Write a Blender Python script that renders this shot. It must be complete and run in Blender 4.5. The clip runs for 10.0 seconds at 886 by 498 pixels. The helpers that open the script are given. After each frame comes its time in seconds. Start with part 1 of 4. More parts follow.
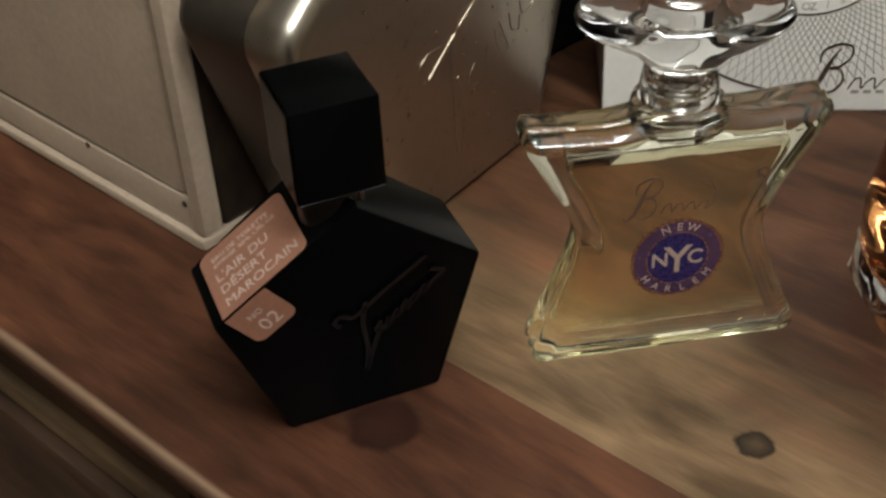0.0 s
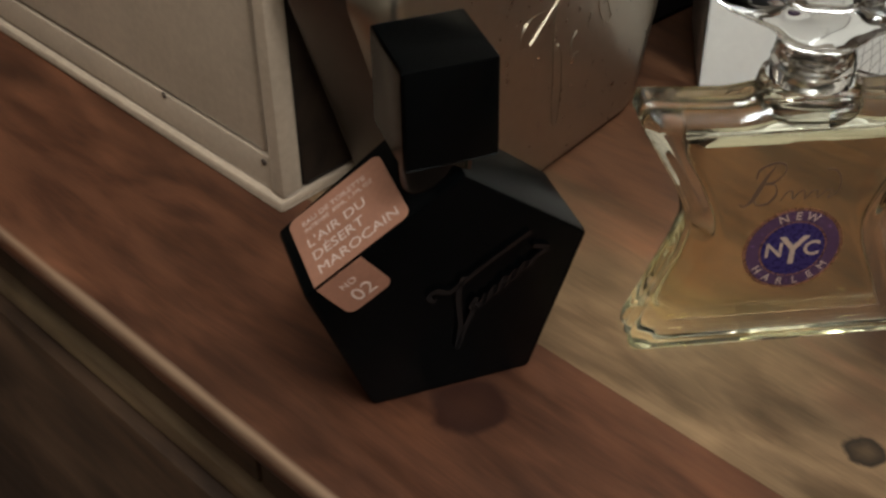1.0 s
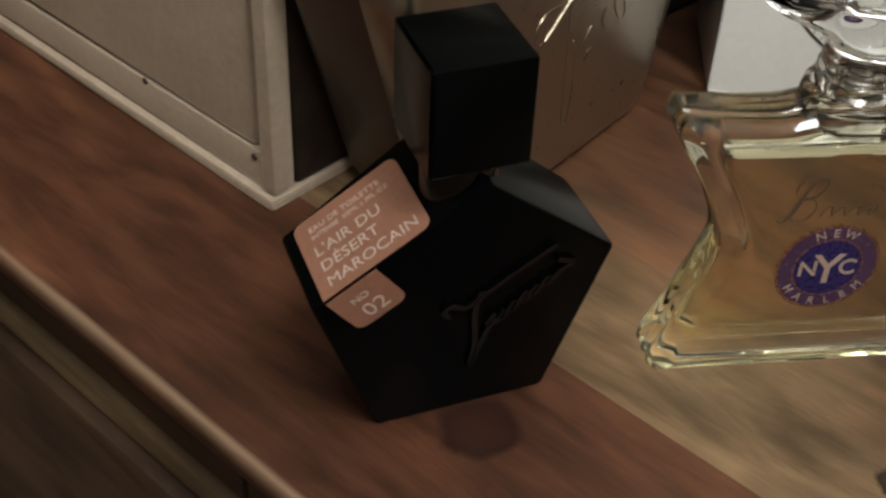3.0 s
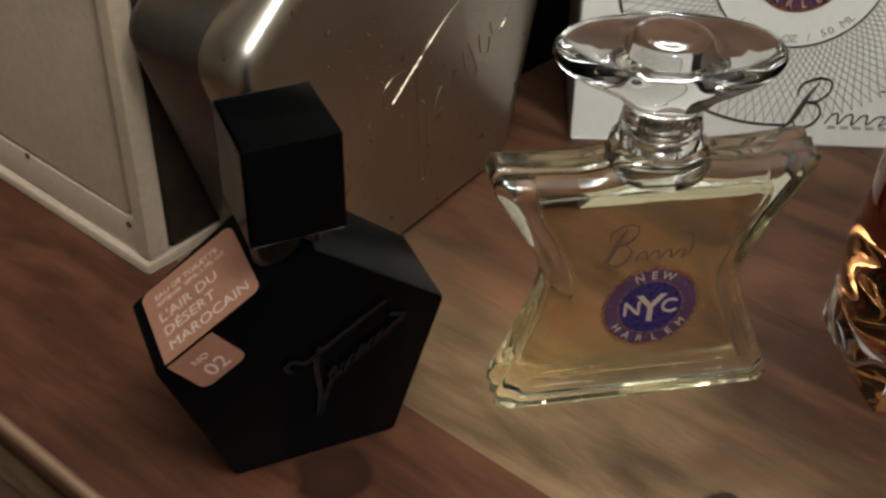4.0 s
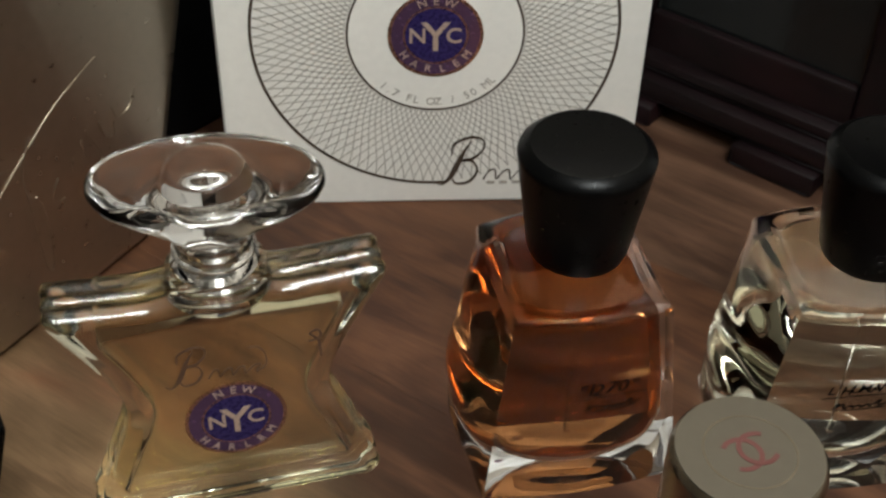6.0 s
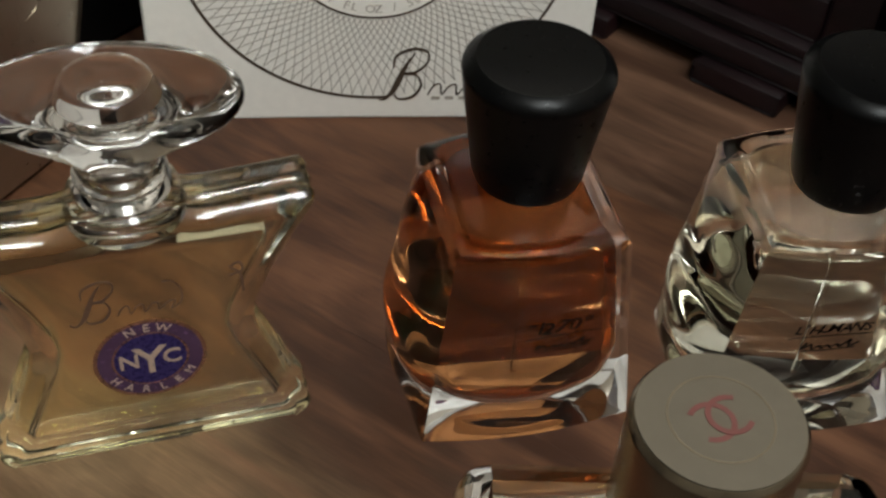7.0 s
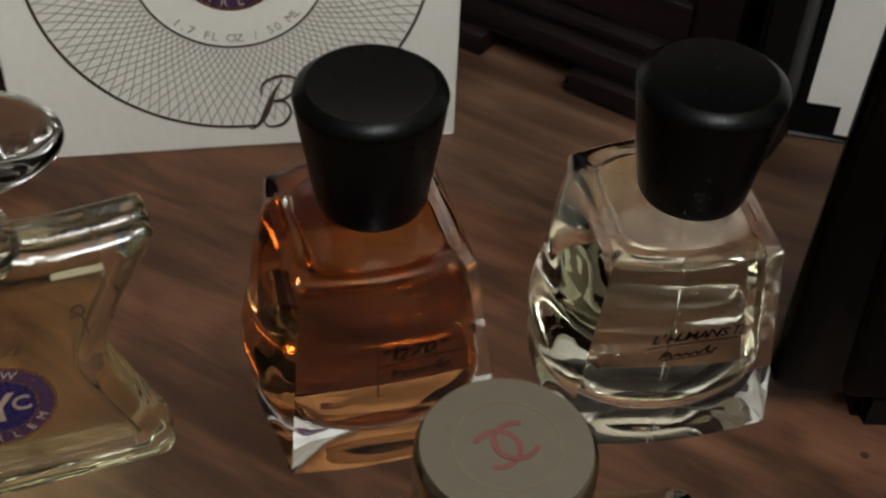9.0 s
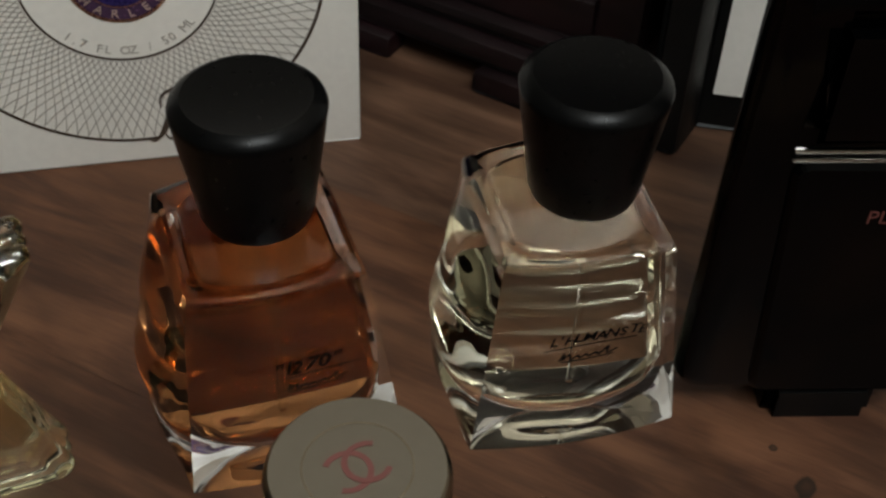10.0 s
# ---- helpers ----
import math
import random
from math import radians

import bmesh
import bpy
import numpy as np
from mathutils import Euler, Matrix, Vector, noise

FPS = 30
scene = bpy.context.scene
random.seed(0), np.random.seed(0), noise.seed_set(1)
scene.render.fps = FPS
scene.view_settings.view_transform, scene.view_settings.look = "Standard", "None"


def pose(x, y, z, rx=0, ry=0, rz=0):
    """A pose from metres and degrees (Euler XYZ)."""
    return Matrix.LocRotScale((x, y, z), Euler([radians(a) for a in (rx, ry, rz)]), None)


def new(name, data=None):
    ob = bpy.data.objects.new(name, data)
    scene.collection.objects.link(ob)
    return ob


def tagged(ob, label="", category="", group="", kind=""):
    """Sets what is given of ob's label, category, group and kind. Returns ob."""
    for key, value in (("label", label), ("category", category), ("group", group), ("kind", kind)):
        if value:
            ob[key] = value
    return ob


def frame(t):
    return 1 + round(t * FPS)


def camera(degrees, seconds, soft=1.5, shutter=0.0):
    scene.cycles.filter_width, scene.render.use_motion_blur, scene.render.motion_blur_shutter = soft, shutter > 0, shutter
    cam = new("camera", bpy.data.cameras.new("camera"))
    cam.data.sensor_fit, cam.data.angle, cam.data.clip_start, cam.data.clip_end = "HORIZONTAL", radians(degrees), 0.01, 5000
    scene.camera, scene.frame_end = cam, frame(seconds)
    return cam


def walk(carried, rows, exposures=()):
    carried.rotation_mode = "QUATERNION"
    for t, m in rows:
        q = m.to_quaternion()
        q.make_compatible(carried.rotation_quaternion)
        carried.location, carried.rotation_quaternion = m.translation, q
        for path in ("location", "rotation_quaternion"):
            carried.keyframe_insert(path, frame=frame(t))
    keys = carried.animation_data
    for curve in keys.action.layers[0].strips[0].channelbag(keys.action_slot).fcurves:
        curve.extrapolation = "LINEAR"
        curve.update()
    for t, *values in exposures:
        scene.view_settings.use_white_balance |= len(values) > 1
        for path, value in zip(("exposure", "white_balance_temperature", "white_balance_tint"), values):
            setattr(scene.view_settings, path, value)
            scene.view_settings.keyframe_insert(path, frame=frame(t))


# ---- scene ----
cam = camera(38.42, 10.0, soft=2.7)
# seconds, eye x y z, yaw, pitch, roll
ROWS = [
    (0, 0.1384, -0.2100, 0.2460, 5.07, -37.47, -3.07),
    (0.5, 0.1267, -0.2013, 0.2398, 5.69, -38.02, -2.34),
    (1, 0.1188, -0.1963, 0.2354, 6.70, -38.71, -0.83),
    (1.5, 0.1194, -0.1945, 0.2344, 7.64, -38.71, 0.45),
    (2, 0.1025, -0.1868, 0.2285, 5.68, -38.15, 2.83),
    (2.5, 0.0977, -0.1782, 0.2266, 3.78, -39.21, 2.90),
    (2.7, 0.0987, -0.1761, 0.2257, 3.46, -39.48, 2.77),
    (3.8, 0.1202, -0.1829, 0.2380, 3.57, -38.52, 1.79),
    (4, 0.1337, -0.1866, 0.2441, 2.18, -37.95, 0.57),
    (4.5, 0.1580, -0.1859, 0.2473, -0.97, -38.15, 0.36),
    (5, 0.1622, -0.1833, 0.2464, -2.87, -39.20, 0.31),
    (5.5, 0.1793, -0.1741, 0.2551, -3.58, -39.23, 1.37),
    (6, 0.2124, -0.1572, 0.2760, -4.08, -40.46, 1.65),
    (6.2, 0.2161, -0.1451, 0.2711, -5.53, -42.13, 2.16),
    (7.3, 0.2183, -0.1328, 0.2543, -7.33, -44.62, 4.32),
    (7.5, 0.2194, -0.1352, 0.2508, -6.87, -44.99, 3.78),
    (8, 0.2244, -0.1342, 0.2516, -7.24, -45.19, 3.17),
    (8.3, 0.2270, -0.1319, 0.2550, -7.67, -44.62, 3.35),
    (8.5, 0.2281, -0.1324, 0.2556, -7.86, -44.56, 3.41),
    (9, 0.2426, -0.1321, 0.2604, -9.90, -43.55, 2.80),
    (9.5, 0.2586, -0.1347, 0.2586, -12.46, -43.59, 2.47),
    (10, 0.2586, -0.1298, 0.2598, -12.46, -43.61, 2.29),
]
walk(cam, [(t, pose(x, y, z, 90 + pitch, 0, yaw) @ pose(0, 0, 0, 0, 0, roll)) for t, x, y, z, yaw, pitch, roll in ROWS],
     exposures=[(0.0, 0.0), (6.2, 0.0), (7.3, -0.15), (8.5, -0.2), (9.5, -0.45), (10.0, -0.45)])

# ---- light ----
world = bpy.data.worlds.new("world")
world.use_nodes = True
world.node_tree.nodes["Background"].inputs[0].default_value = (1.0, 0.82, 0.62, 1)
world.node_tree.nodes["Background"].inputs[1].default_value = 0.02
scene.world = world


def bulb(name, place, power, radius, colour):
    data = bpy.data.lights.new(name, "POINT")
    data.energy, data.shadow_soft_size, data.color = power, radius, colour
    ob = new(name, data)
    ob.location = place
    return ob


for dx, dy in ((-0.16, -0.10), (0.15, -0.06), (0.0, 0.15)):
    bulb("ceiling_light", (0.40 + dx, -0.52 + dy, 1.12), 14.9, 0.10, (0.94, 1.0, 1.0))


# ---- materials ----
def material(name):
    m = bpy.data.materials.new(name)
    m.use_nodes = True
    return m, m.node_tree.nodes, m.node_tree.links, m.node_tree.nodes["Principled BSDF"]


def plain(name, colour, rough=0.5, metal=0.0, vary=0.12, scale=60.0, bump=0.0, coat=0.0, spec=0.5):
    """A surface with two scales of colour variation and fine relief."""
    m, nodes, links, bsdf = material(name)
    coord = nodes.new("ShaderNodeTexCoord")
    coarse, fine = nodes.new("ShaderNodeTexNoise"), nodes.new("ShaderNodeTexNoise")
    coarse.inputs["Scale"].default_value, fine.inputs["Scale"].default_value = scale, scale * 14
    coarse.inputs["Detail"].default_value = fine.inputs["Detail"].default_value = 4
    add = nodes.new("ShaderNodeMath")
    add.operation = "ADD"
    for k, tex in enumerate((coarse, fine)):
        links.new(coord.outputs["Object"], tex.inputs["Vector"])
        links.new(tex.outputs["Fac"], add.inputs[k])
    ramp = nodes.new("ShaderNodeMapRange")
    ramp.inputs["From Min"].default_value, ramp.inputs["From Max"].default_value = 0.7, 1.3
    ramp.inputs["To Min"].default_value, ramp.inputs["To Max"].default_value = 1 - vary, 1 + vary
    links.new(add.outputs[0], ramp.inputs["Value"])
    mix = nodes.new("ShaderNodeVectorMath")
    mix.operation = "SCALE"
    mix.inputs[0].default_value = colour
    links.new(ramp.outputs[0], mix.inputs["Scale"])
    links.new(mix.outputs[0], bsdf.inputs["Base Color"])
    rr = nodes.new("ShaderNodeMapRange")
    rr.inputs["To Min"].default_value, rr.inputs["To Max"].default_value = max(0.02, rough - 0.08), min(1, rough + 0.08)
    links.new(fine.outputs["Fac"], rr.inputs["Value"])
    links.new(rr.outputs[0], bsdf.inputs["Roughness"])
    bsdf.inputs["Metallic"].default_value = metal
    bsdf.inputs["Coat Weight"].default_value = coat
    bsdf.inputs["Specular IOR Level"].default_value = spec
    if bump:
        b = nodes.new("ShaderNodeBump")
        b.inputs["Strength"].default_value, b.inputs["Distance"].default_value = bump, 0.0004
        links.new(fine.outputs["Fac"], b.inputs["Height"])
        links.new(b.outputs[0], bsdf.inputs["Normal"])
    return m


def wood(name, dark, light, rough=0.42, knots=(), grain=1.0, worn_lit=False, blend=None):
    """Waxed pine: long grain along x, streaks, fine fibres and knots (x, y, radius along, radius across)."""
    m, nodes, links, bsdf = material(name)
    coord = nodes.new("ShaderNodeTexCoord")

    def noise_at(sx, sy, sz, detail, distortion=0.0):
        mp, tx = nodes.new("ShaderNodeMapping"), nodes.new("ShaderNodeTexNoise")
        mp.inputs["Scale"].default_value = (sx, sy, sz)
        tx.inputs["Scale"].default_value, tx.inputs["Detail"].default_value = 1.0, detail
        tx.inputs["Distortion"].default_value = distortion
        links.new(coord.outputs["Object"], mp.inputs["Vector"])
        links.new(mp.outputs[0], tx.inputs["Vector"])
        return tx.outputs["Fac"]

    broad, streak, fibre = noise_at(10, 44, 44, 4, 1.6), noise_at(26 * grain, 210, 210, 6, 0.8), noise_at(110, 1500, 1500, 4)

    def math_node(op, a, b):
        n = nodes.new("ShaderNodeMath")
        n.operation = op
        for k, v in enumerate((a, b)):
            if isinstance(v, (int, float)):
                n.inputs[k].default_value = v
            else:
                links.new(v, n.inputs[k])
        return n.outputs[0]

    total = math_node("ADD", math_node("MULTIPLY", broad, 0.62), math_node("ADD", math_node("MULTIPLY", streak, 0.24), math_node("MULTIPLY", fibre, 0.14)))
    ramp = nodes.new("ShaderNodeValToRGB")
    ramp.color_ramp.elements[0].position, ramp.color_ramp.elements[1].position = 0.40, 0.62
    ramp.color_ramp.elements[0].color, ramp.color_ramp.elements[1].color = (*dark, 1), (*light, 1)
    links.new(total, ramp.inputs["Fac"])
    colour = ramp.outputs["Color"]
    if blend:
        # the timber turns from one tone to another across the board
        dark2, light2, y0, y1 = blend
        other, sepb, across, mixb = nodes.new("ShaderNodeValToRGB"), nodes.new("ShaderNodeSeparateXYZ"), nodes.new("ShaderNodeMapRange"), nodes.new("ShaderNodeMix")
        other.color_ramp.elements[0].position, other.color_ramp.elements[1].position = 0.40, 0.62
        other.color_ramp.elements[0].color, other.color_ramp.elements[1].color = (*dark2, 1), (*light2, 1)
        links.new(total, other.inputs["Fac"])
        links.new(coord.outputs["Object"], sepb.inputs[0])
        across.inputs["From Min"].default_value, across.inputs["From Max"].default_value = y0, y1
        across.interpolation_type = "SMOOTHSTEP"
        links.new(math_node("ADD", sepb.outputs["Y"], math_node("MULTIPLY", math_node("SUBTRACT", broad, 0.5), 0.11)), across.inputs["Value"])
        mixb.data_type = "RGBA"
        links.new(across.outputs[0], mixb.inputs["Factor"])
        links.new(colour, mixb.inputs[6])
        links.new(other.outputs["Color"], mixb.inputs[7])
        colour = mixb.outputs[2]
    # old wax and stains in broad patches
    patch, tone = nodes.new("ShaderNodeMapRange"), nodes.new("ShaderNodeVectorMath")
    patch.inputs["From Min"].default_value, patch.inputs["From Max"].default_value = 0.32, 0.68
    patch.inputs["To Min"].default_value, patch.inputs["To Max"].default_value = 0.66, 1.30
    links.new(noise_at(16, 24, 24, 3, 0.6), patch.inputs["Value"])
    tone.operation = "SCALE"
    links.new(colour, tone.inputs[0])
    links.new(patch.outputs[0], tone.inputs["Scale"])
    colour = tone.outputs[0]
    for x, y, a, b, tint in knots:
        mp, wob, ln = nodes.new("ShaderNodeMapping"), nodes.new("ShaderNodeTexNoise"), nodes.new("ShaderNodeVectorMath")
        mp.vector_type = "POINT"
        mp.inputs["Location"].default_value = (-x / a, -y / b, 0)
        mp.inputs["Scale"].default_value = (1 / a, 1 / b, 0)
        ln.operation = "LENGTH"
        links.new(coord.outputs["Object"], mp.inputs["Vector"])
        links.new(mp.outputs[0], ln.inputs[0])
        wob.inputs["Scale"].default_value = 1.1
        links.new(mp.outputs[0], wob.inputs["Vector"])
        d = math_node("ADD", ln.outputs["Value"], math_node("MULTIPLY", math_node("SUBTRACT", wob.outputs["Fac"], 0.10), 0.8))
        kr = nodes.new("ShaderNodeValToRGB")
        kr.color_ramp.elements[0].position, kr.color_ramp.elements[0].color = 0.30, (0.62, 0.62, 0.62, 1)
        kr.color_ramp.elements[1].position, kr.color_ramp.elements[1].color = 1.9, (0, 0, 0, 1)
        kr.color_ramp.elements[1].position = 1.0
        e = kr.color_ramp.elements.new(0.82)
        e.color = (1, 1, 1, 1)
        half = math_node("MULTIPLY", d, 0.62)
        links.new(half, kr.inputs["Fac"])
        mx = nodes.new("ShaderNodeMix")
        mx.data_type = "RGBA"
        links.new(kr.outputs["Color"], mx.inputs["Factor"])
        links.new(colour, mx.inputs[6])
        mx.inputs[7].default_value = (*tint, 1)
        colour = mx.outputs[2]
    if worn_lit:
        # pale line along the front arris: rubbed finish plus a painted highlight
        sep = nodes.new("ShaderNodeSeparateXYZ")
        links.new(coord.outputs["Object"], sep.inputs[0])
        off = math_node("ABSOLUTE", math_node("SUBTRACT", sep.outputs["Y"], 0.0014), 0.0)
        edge = nodes.new("ShaderNodeMapRange")
        edge.inputs["From Min"].default_value, edge.inputs["From Max"].default_value = 0.0016, 0.0002
        links.new(math_node("ADD", off, math_node("MULTIPLY", math_node("SUBTRACT", broad, 0.5), 0.002)), edge.inputs["Value"])
        high = math_node("GREATER_THAN", sep.outputs["Z"], -0.0045)
        mx = nodes.new("ShaderNodeMix")
        mx.data_type = "RGBA"
        links.new(math_node("MULTIPLY", math_node("MULTIPLY", edge.outputs[0], high), 0.8), mx.inputs["Factor"])
        links.new(colour, mx.inputs[6])
        mx.inputs[7].default_value = (0.30, 0.19, 0.12, 1)
        colour = mx.outputs[2]
    links.new(colour, bsdf.inputs["Base Color"])
    rr = nodes.new("ShaderNodeMapRange")
    rr.inputs["To Min"].default_value, rr.inputs["To Max"].default_value = rough - 0.12, rough + 0.14
    links.new(streak, rr.inputs["Value"])
    links.new(rr.outputs[0], bsdf.inputs["Roughness"])
    bump = nodes.new("ShaderNodeBump")
    bsdf.inputs["Specular IOR Level"].default_value = 0.32
    bump.inputs["Strength"].default_value, bump.inputs["Distance"].default_value = 0.35, 0.0003
    links.new(total, bump.inputs["Height"])
    links.new(bump.outputs[0], bsdf.inputs["Normal"])
    return m


def glass(name, colour, ior, rough=0.0):
    m, nodes, links, bsdf = material(name)
    bsdf.inputs["Base Color"].default_value = (*colour, 1)
    bsdf.inputs["Transmission Weight"].default_value = 1.0
    bsdf.inputs["IOR"].default_value = ior
    bsdf.inputs["Roughness"].default_value = rough
    return m


# places in the dresser's own frame (x along its front edge, y inwards)
YAW = -38.3
DX, DY = math.cos(radians(YAW)), math.sin(radians(YAW))
EDGE = (0.0079, 0.0446)


def local(x, y):
    px, py = x - EDGE[0], y - EDGE[1]
    return px * DX + py * DY, -px * DY + py * DX


K_DARK, K_RED = (0.014, 0.007, 0.003), (0.022, 0.006, 0.003)
B_DARK, B_LIGHT = (0.043, 0.0160, 0.0076), (0.124, 0.053, 0.0255)
M_RED = wood("red_pine", (0.047, 0.0155, 0.0070), (0.120, 0.044, 0.0205), 0.50, [(*local(0.0985, 0.0320), 0.0085, 0.0085, K_RED)], worn_lit=True)
M_OCHRE = wood("ochre_pine", (0.090, 0.050, 0.0235), (0.215, 0.130, 0.067), 0.50, [(*local(0.1965, 0.026), 0.0046, 0.0042, K_DARK)], blend=(B_DARK, B_LIGHT, 0.100, 0.150))
M_BROWN = wood("brown_pine", B_DARK, B_LIGHT, 0.50, [(*local(0.1765, 0.0690), 0.0040, 0.0022, K_DARK), (*local(0.3908, 0.0372), 0.0022, 0.0030, K_DARK), (*local(0.3873, 0.0503), 0.0010, 0.0009, K_DARK)])
M_PINE = wood("amber_pine", (0.048, 0.022, 0.0125), (0.116, 0.060, 0.035), 0.50)
M_LEDGE = wood("pale_pine", (0.11, 0.065, 0.035), (0.20, 0.13, 0.07), 0.6)
# carcass and drawer fronts: shade below the top is mixed into the colour
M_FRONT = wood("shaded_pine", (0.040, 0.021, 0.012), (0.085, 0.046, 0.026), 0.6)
# drawer box sides: the shade beside the tin is put into this colour
M_SIDE = wood("shade_toned_pine", (0.014, 0.008, 0.005), (0.034, 0.020, 0.012), 0.6)
M_MAHOG = wood("mahogany", (0.0030, 0.0009, 0.0012), (0.010, 0.0026, 0.0034), 0.42)
M_CREAM = plain("cream_paint", (0.42, 0.315, 0.228), 0.55, vary=0.10, scale=30, bump=0.15)
M_GAP = plain("dark_gap", (0.05, 0.03, 0.02), 0.8)
M_TIN = plain("brushed_tin", (0.46, 0.415, 0.345), 0.30, 1.0, 0.06, 18)
# same tin as the lid, darkened to paint in its shaded flank
M_TINB = plain("tin_base_shade", (0.16, 0.14, 0.118), 0.45, 1.0, 0.12, 18, 0.1)
M_BLACK = plain("black_lacquer", (0.0010, 0.0012, 0.0013), 0.24, 0, 0.25, 90, 0.04, spec=0.07)
M_BLACKCAP = plain("black_painted_wood", (0.0018, 0.0018, 0.0019), 0.30, 0, 0.15, 40, 0.0, spec=0.12)
M_GLOSS = plain("black_gloss", (0.0005, 0.0005, 0.0006), 0.06, 0, 0.2, 60, 0.0, spec=0.16)
M_GLINT = plain("wet_black", (0.0010, 0.0010, 0.0011), 0.14, 0, 0.2, 60, 0.0, spec=0.42)
M_MATTE = plain("black_matte", (0.003, 0.003, 0.003), 0.4, 0, 0.2, 80, 0.1, spec=0.2)
M_COPPER = plain("copper_label", (0.37, 0.170, 0.108), 0.42, 0.25, 0.10, 50, 0.1)
M_PALE = plain("pale_print", (0.57, 0.42, 0.35), 0.5, 0, 0.05)
M_CARD = plain("white_card", (0.72, 0.69, 0.64), 0.38, 0, 0.04, 25, 0.05)
M_INK = plain("brown_ink", (0.065, 0.045, 0.032), 0.35, 0.2, 0.15)
M_GREYINK = plain("grey_ink", (0.34, 0.31, 0.27), 0.5, 0, 0.15)
M_BRONZE = plain("bronze_foil", (0.30, 0.155, 0.10), 0.28, 0.8, 0.2, 90)
M_NAVY = plain("navy_foil", (0.024, 0.016, 0.105), 0.28, 0.3, 0.1, 90)
M_VIOLET = plain("violet_foil", (0.115, 0.060, 0.135), 0.25, 0.6, 0.15, 60)
M_SILVER = plain("pale_foil", (0.60, 0.46, 0.37), 0.3, 0.5, 0.1)
M_SCRIPT = plain("bottle_ink", (0.085, 0.045, 0.028), 0.5, 0, 0.1)
M_STEEL = plain("polished_steel", (0.62, 0.60, 0.57), 0.12, 1.0, 0.05)
M_GOLDCAP = plain("champagne_metal", (0.36, 0.32, 0.25), 0.22, 1.0, 0.05, 40)
M_GOLDTOP = plain("champagne_satin", (0.118, 0.098, 0.070), 0.5, 0.25, 0.06, 40, 0.08)
M_REDINK = plain("red_enamel", (0.135, 0.042, 0.036), 0.4, 0, 0.1)
M_PANEL = plain("dark_glass_panel", (0.008, 0.009, 0.009), 0.15, 0, 0.2, 20)
M_WALL = plain("wall_paint", (0.42, 0.37, 0.31), 0.9, 0, 0.06, 4, 0.2)
M_CEIL = plain("ceiling_paint", (0.74, 0.71, 0.66), 0.9, 0, 0.04, 4, 0.2)
M_CARPET = plain("carpet", (0.16, 0.11, 0.08), 0.95, 0, 0.2, 30, 0.5)

G_YELLOW = glass("pale_yellow_glass", (0.99, 0.972, 0.79), 1.50)
G_CLEAR = glass("clear_glass", (0.985, 0.985, 0.97), 1.50)
L_YELLOW = glass("straw_liquid", (0.955, 0.925, 0.76), 0.91)
L_AMBER = glass("amber_liquid", (0.43, 0.18, 0.064), 0.91)
L_PALE = glass("pale_liquid", (0.972, 0.95, 0.81), 0.91)
G_TUBE = glass("clear_tube", (0.93, 0.92, 0.88), 1.12)
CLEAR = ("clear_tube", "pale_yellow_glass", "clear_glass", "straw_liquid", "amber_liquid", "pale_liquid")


# ---- mesh helpers ----
def mesh_from(name, bm, mat, smooth=True, sharp=35):
    bmesh.ops.recalc_face_normals(bm, faces=bm.faces[:])
    me = bpy.data.meshes.new(name)
    bm.to_mesh(me)
    bm.free()
    me.materials.append(mat)
    if smooth:
        for p in me.polygons:
            p.use_smooth = True
        me.set_sharp_from_angle(angle=radians(sharp))
    return me


def part(name, bm, mat, parent, label="", m=None, smooth=True, sharp=35):
    ob = new(name, mesh_from(name, bm, mat, smooth, sharp))
    ob.parent = parent
    if m is not None:
        ob.matrix_local = m
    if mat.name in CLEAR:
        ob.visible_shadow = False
    return tagged(ob, label)


def thing(name, m, label, category, group="", kind=""):
    ob = new(name)
    ob.empty_display_size = 0.01
    ob.matrix_world = m
    return tagged(ob, label, category, group, kind)


def box(x0, y0, z0, x1, y1, z1, bevel=0.0, seg=2):
    bm = bmesh.new()
    add_box(bm, x0, y0, z0, x1, y1, z1)
    if bevel:
        bmesh.ops.bevel(bm, geom=bm.edges[:], offset=bevel, segments=seg, affect="EDGES", profile=0.5)
    return bm


def add_box(bm, x0, y0, z0, x1, y1, z1):
    v = [bm.verts.new((x, y, z)) for z in (z0, z1) for y in (y0, y1) for x in (x0, x1)]
    for f in ((0, 1, 3, 2), (4, 5, 7, 6), (0, 1, 5, 4), (2, 3, 7, 6), (0, 2, 6, 4), (1, 3, 7, 5)):
        bm.faces.new([v[i] for i in f])


def lathe(profile, n=64, sx=1.0, sy=1.0, closed=False):
    """Turned form from (radius, z) pairs, bottom to top."""
    bm = bmesh.new()
    rings = []
    for r, z in profile:
        if r < 1e-6:
            rings.append([bm.verts.new((0, 0, z))])
        else:
            rings.append([bm.verts.new((r * sx * math.cos(2 * math.pi * k / n), r * sy * math.sin(2 * math.pi * k / n), z)) for k in range(n)])
    for a, b in zip(rings, rings[1:]):
        for k in range(n):
            q = [a[k % len(a)], a[(k + 1) % len(a)], b[(k + 1) % len(b)], b[k % len(b)]]
            q = list(dict.fromkeys(q))
            if len(q) > 2:
                bm.faces.new(q)
    for ring in (rings[0], rings[-1]):
        if len(ring) > 1:
            bm.faces.new(ring)
    return bm


def smooth_loop(points, rounds=2):
    for _ in range(rounds):
        out = []
        for k, p in enumerate(points):
            q = points[(k + 1) % len(points)]
            out += [(0.75 * p[0] + 0.25 * q[0], 0.75 * p[1] + 0.25 * q[1]), (0.25 * p[0] + 0.75 * q[0], 0.25 * p[1] + 0.75 * q[1])]
        points = out
    return points


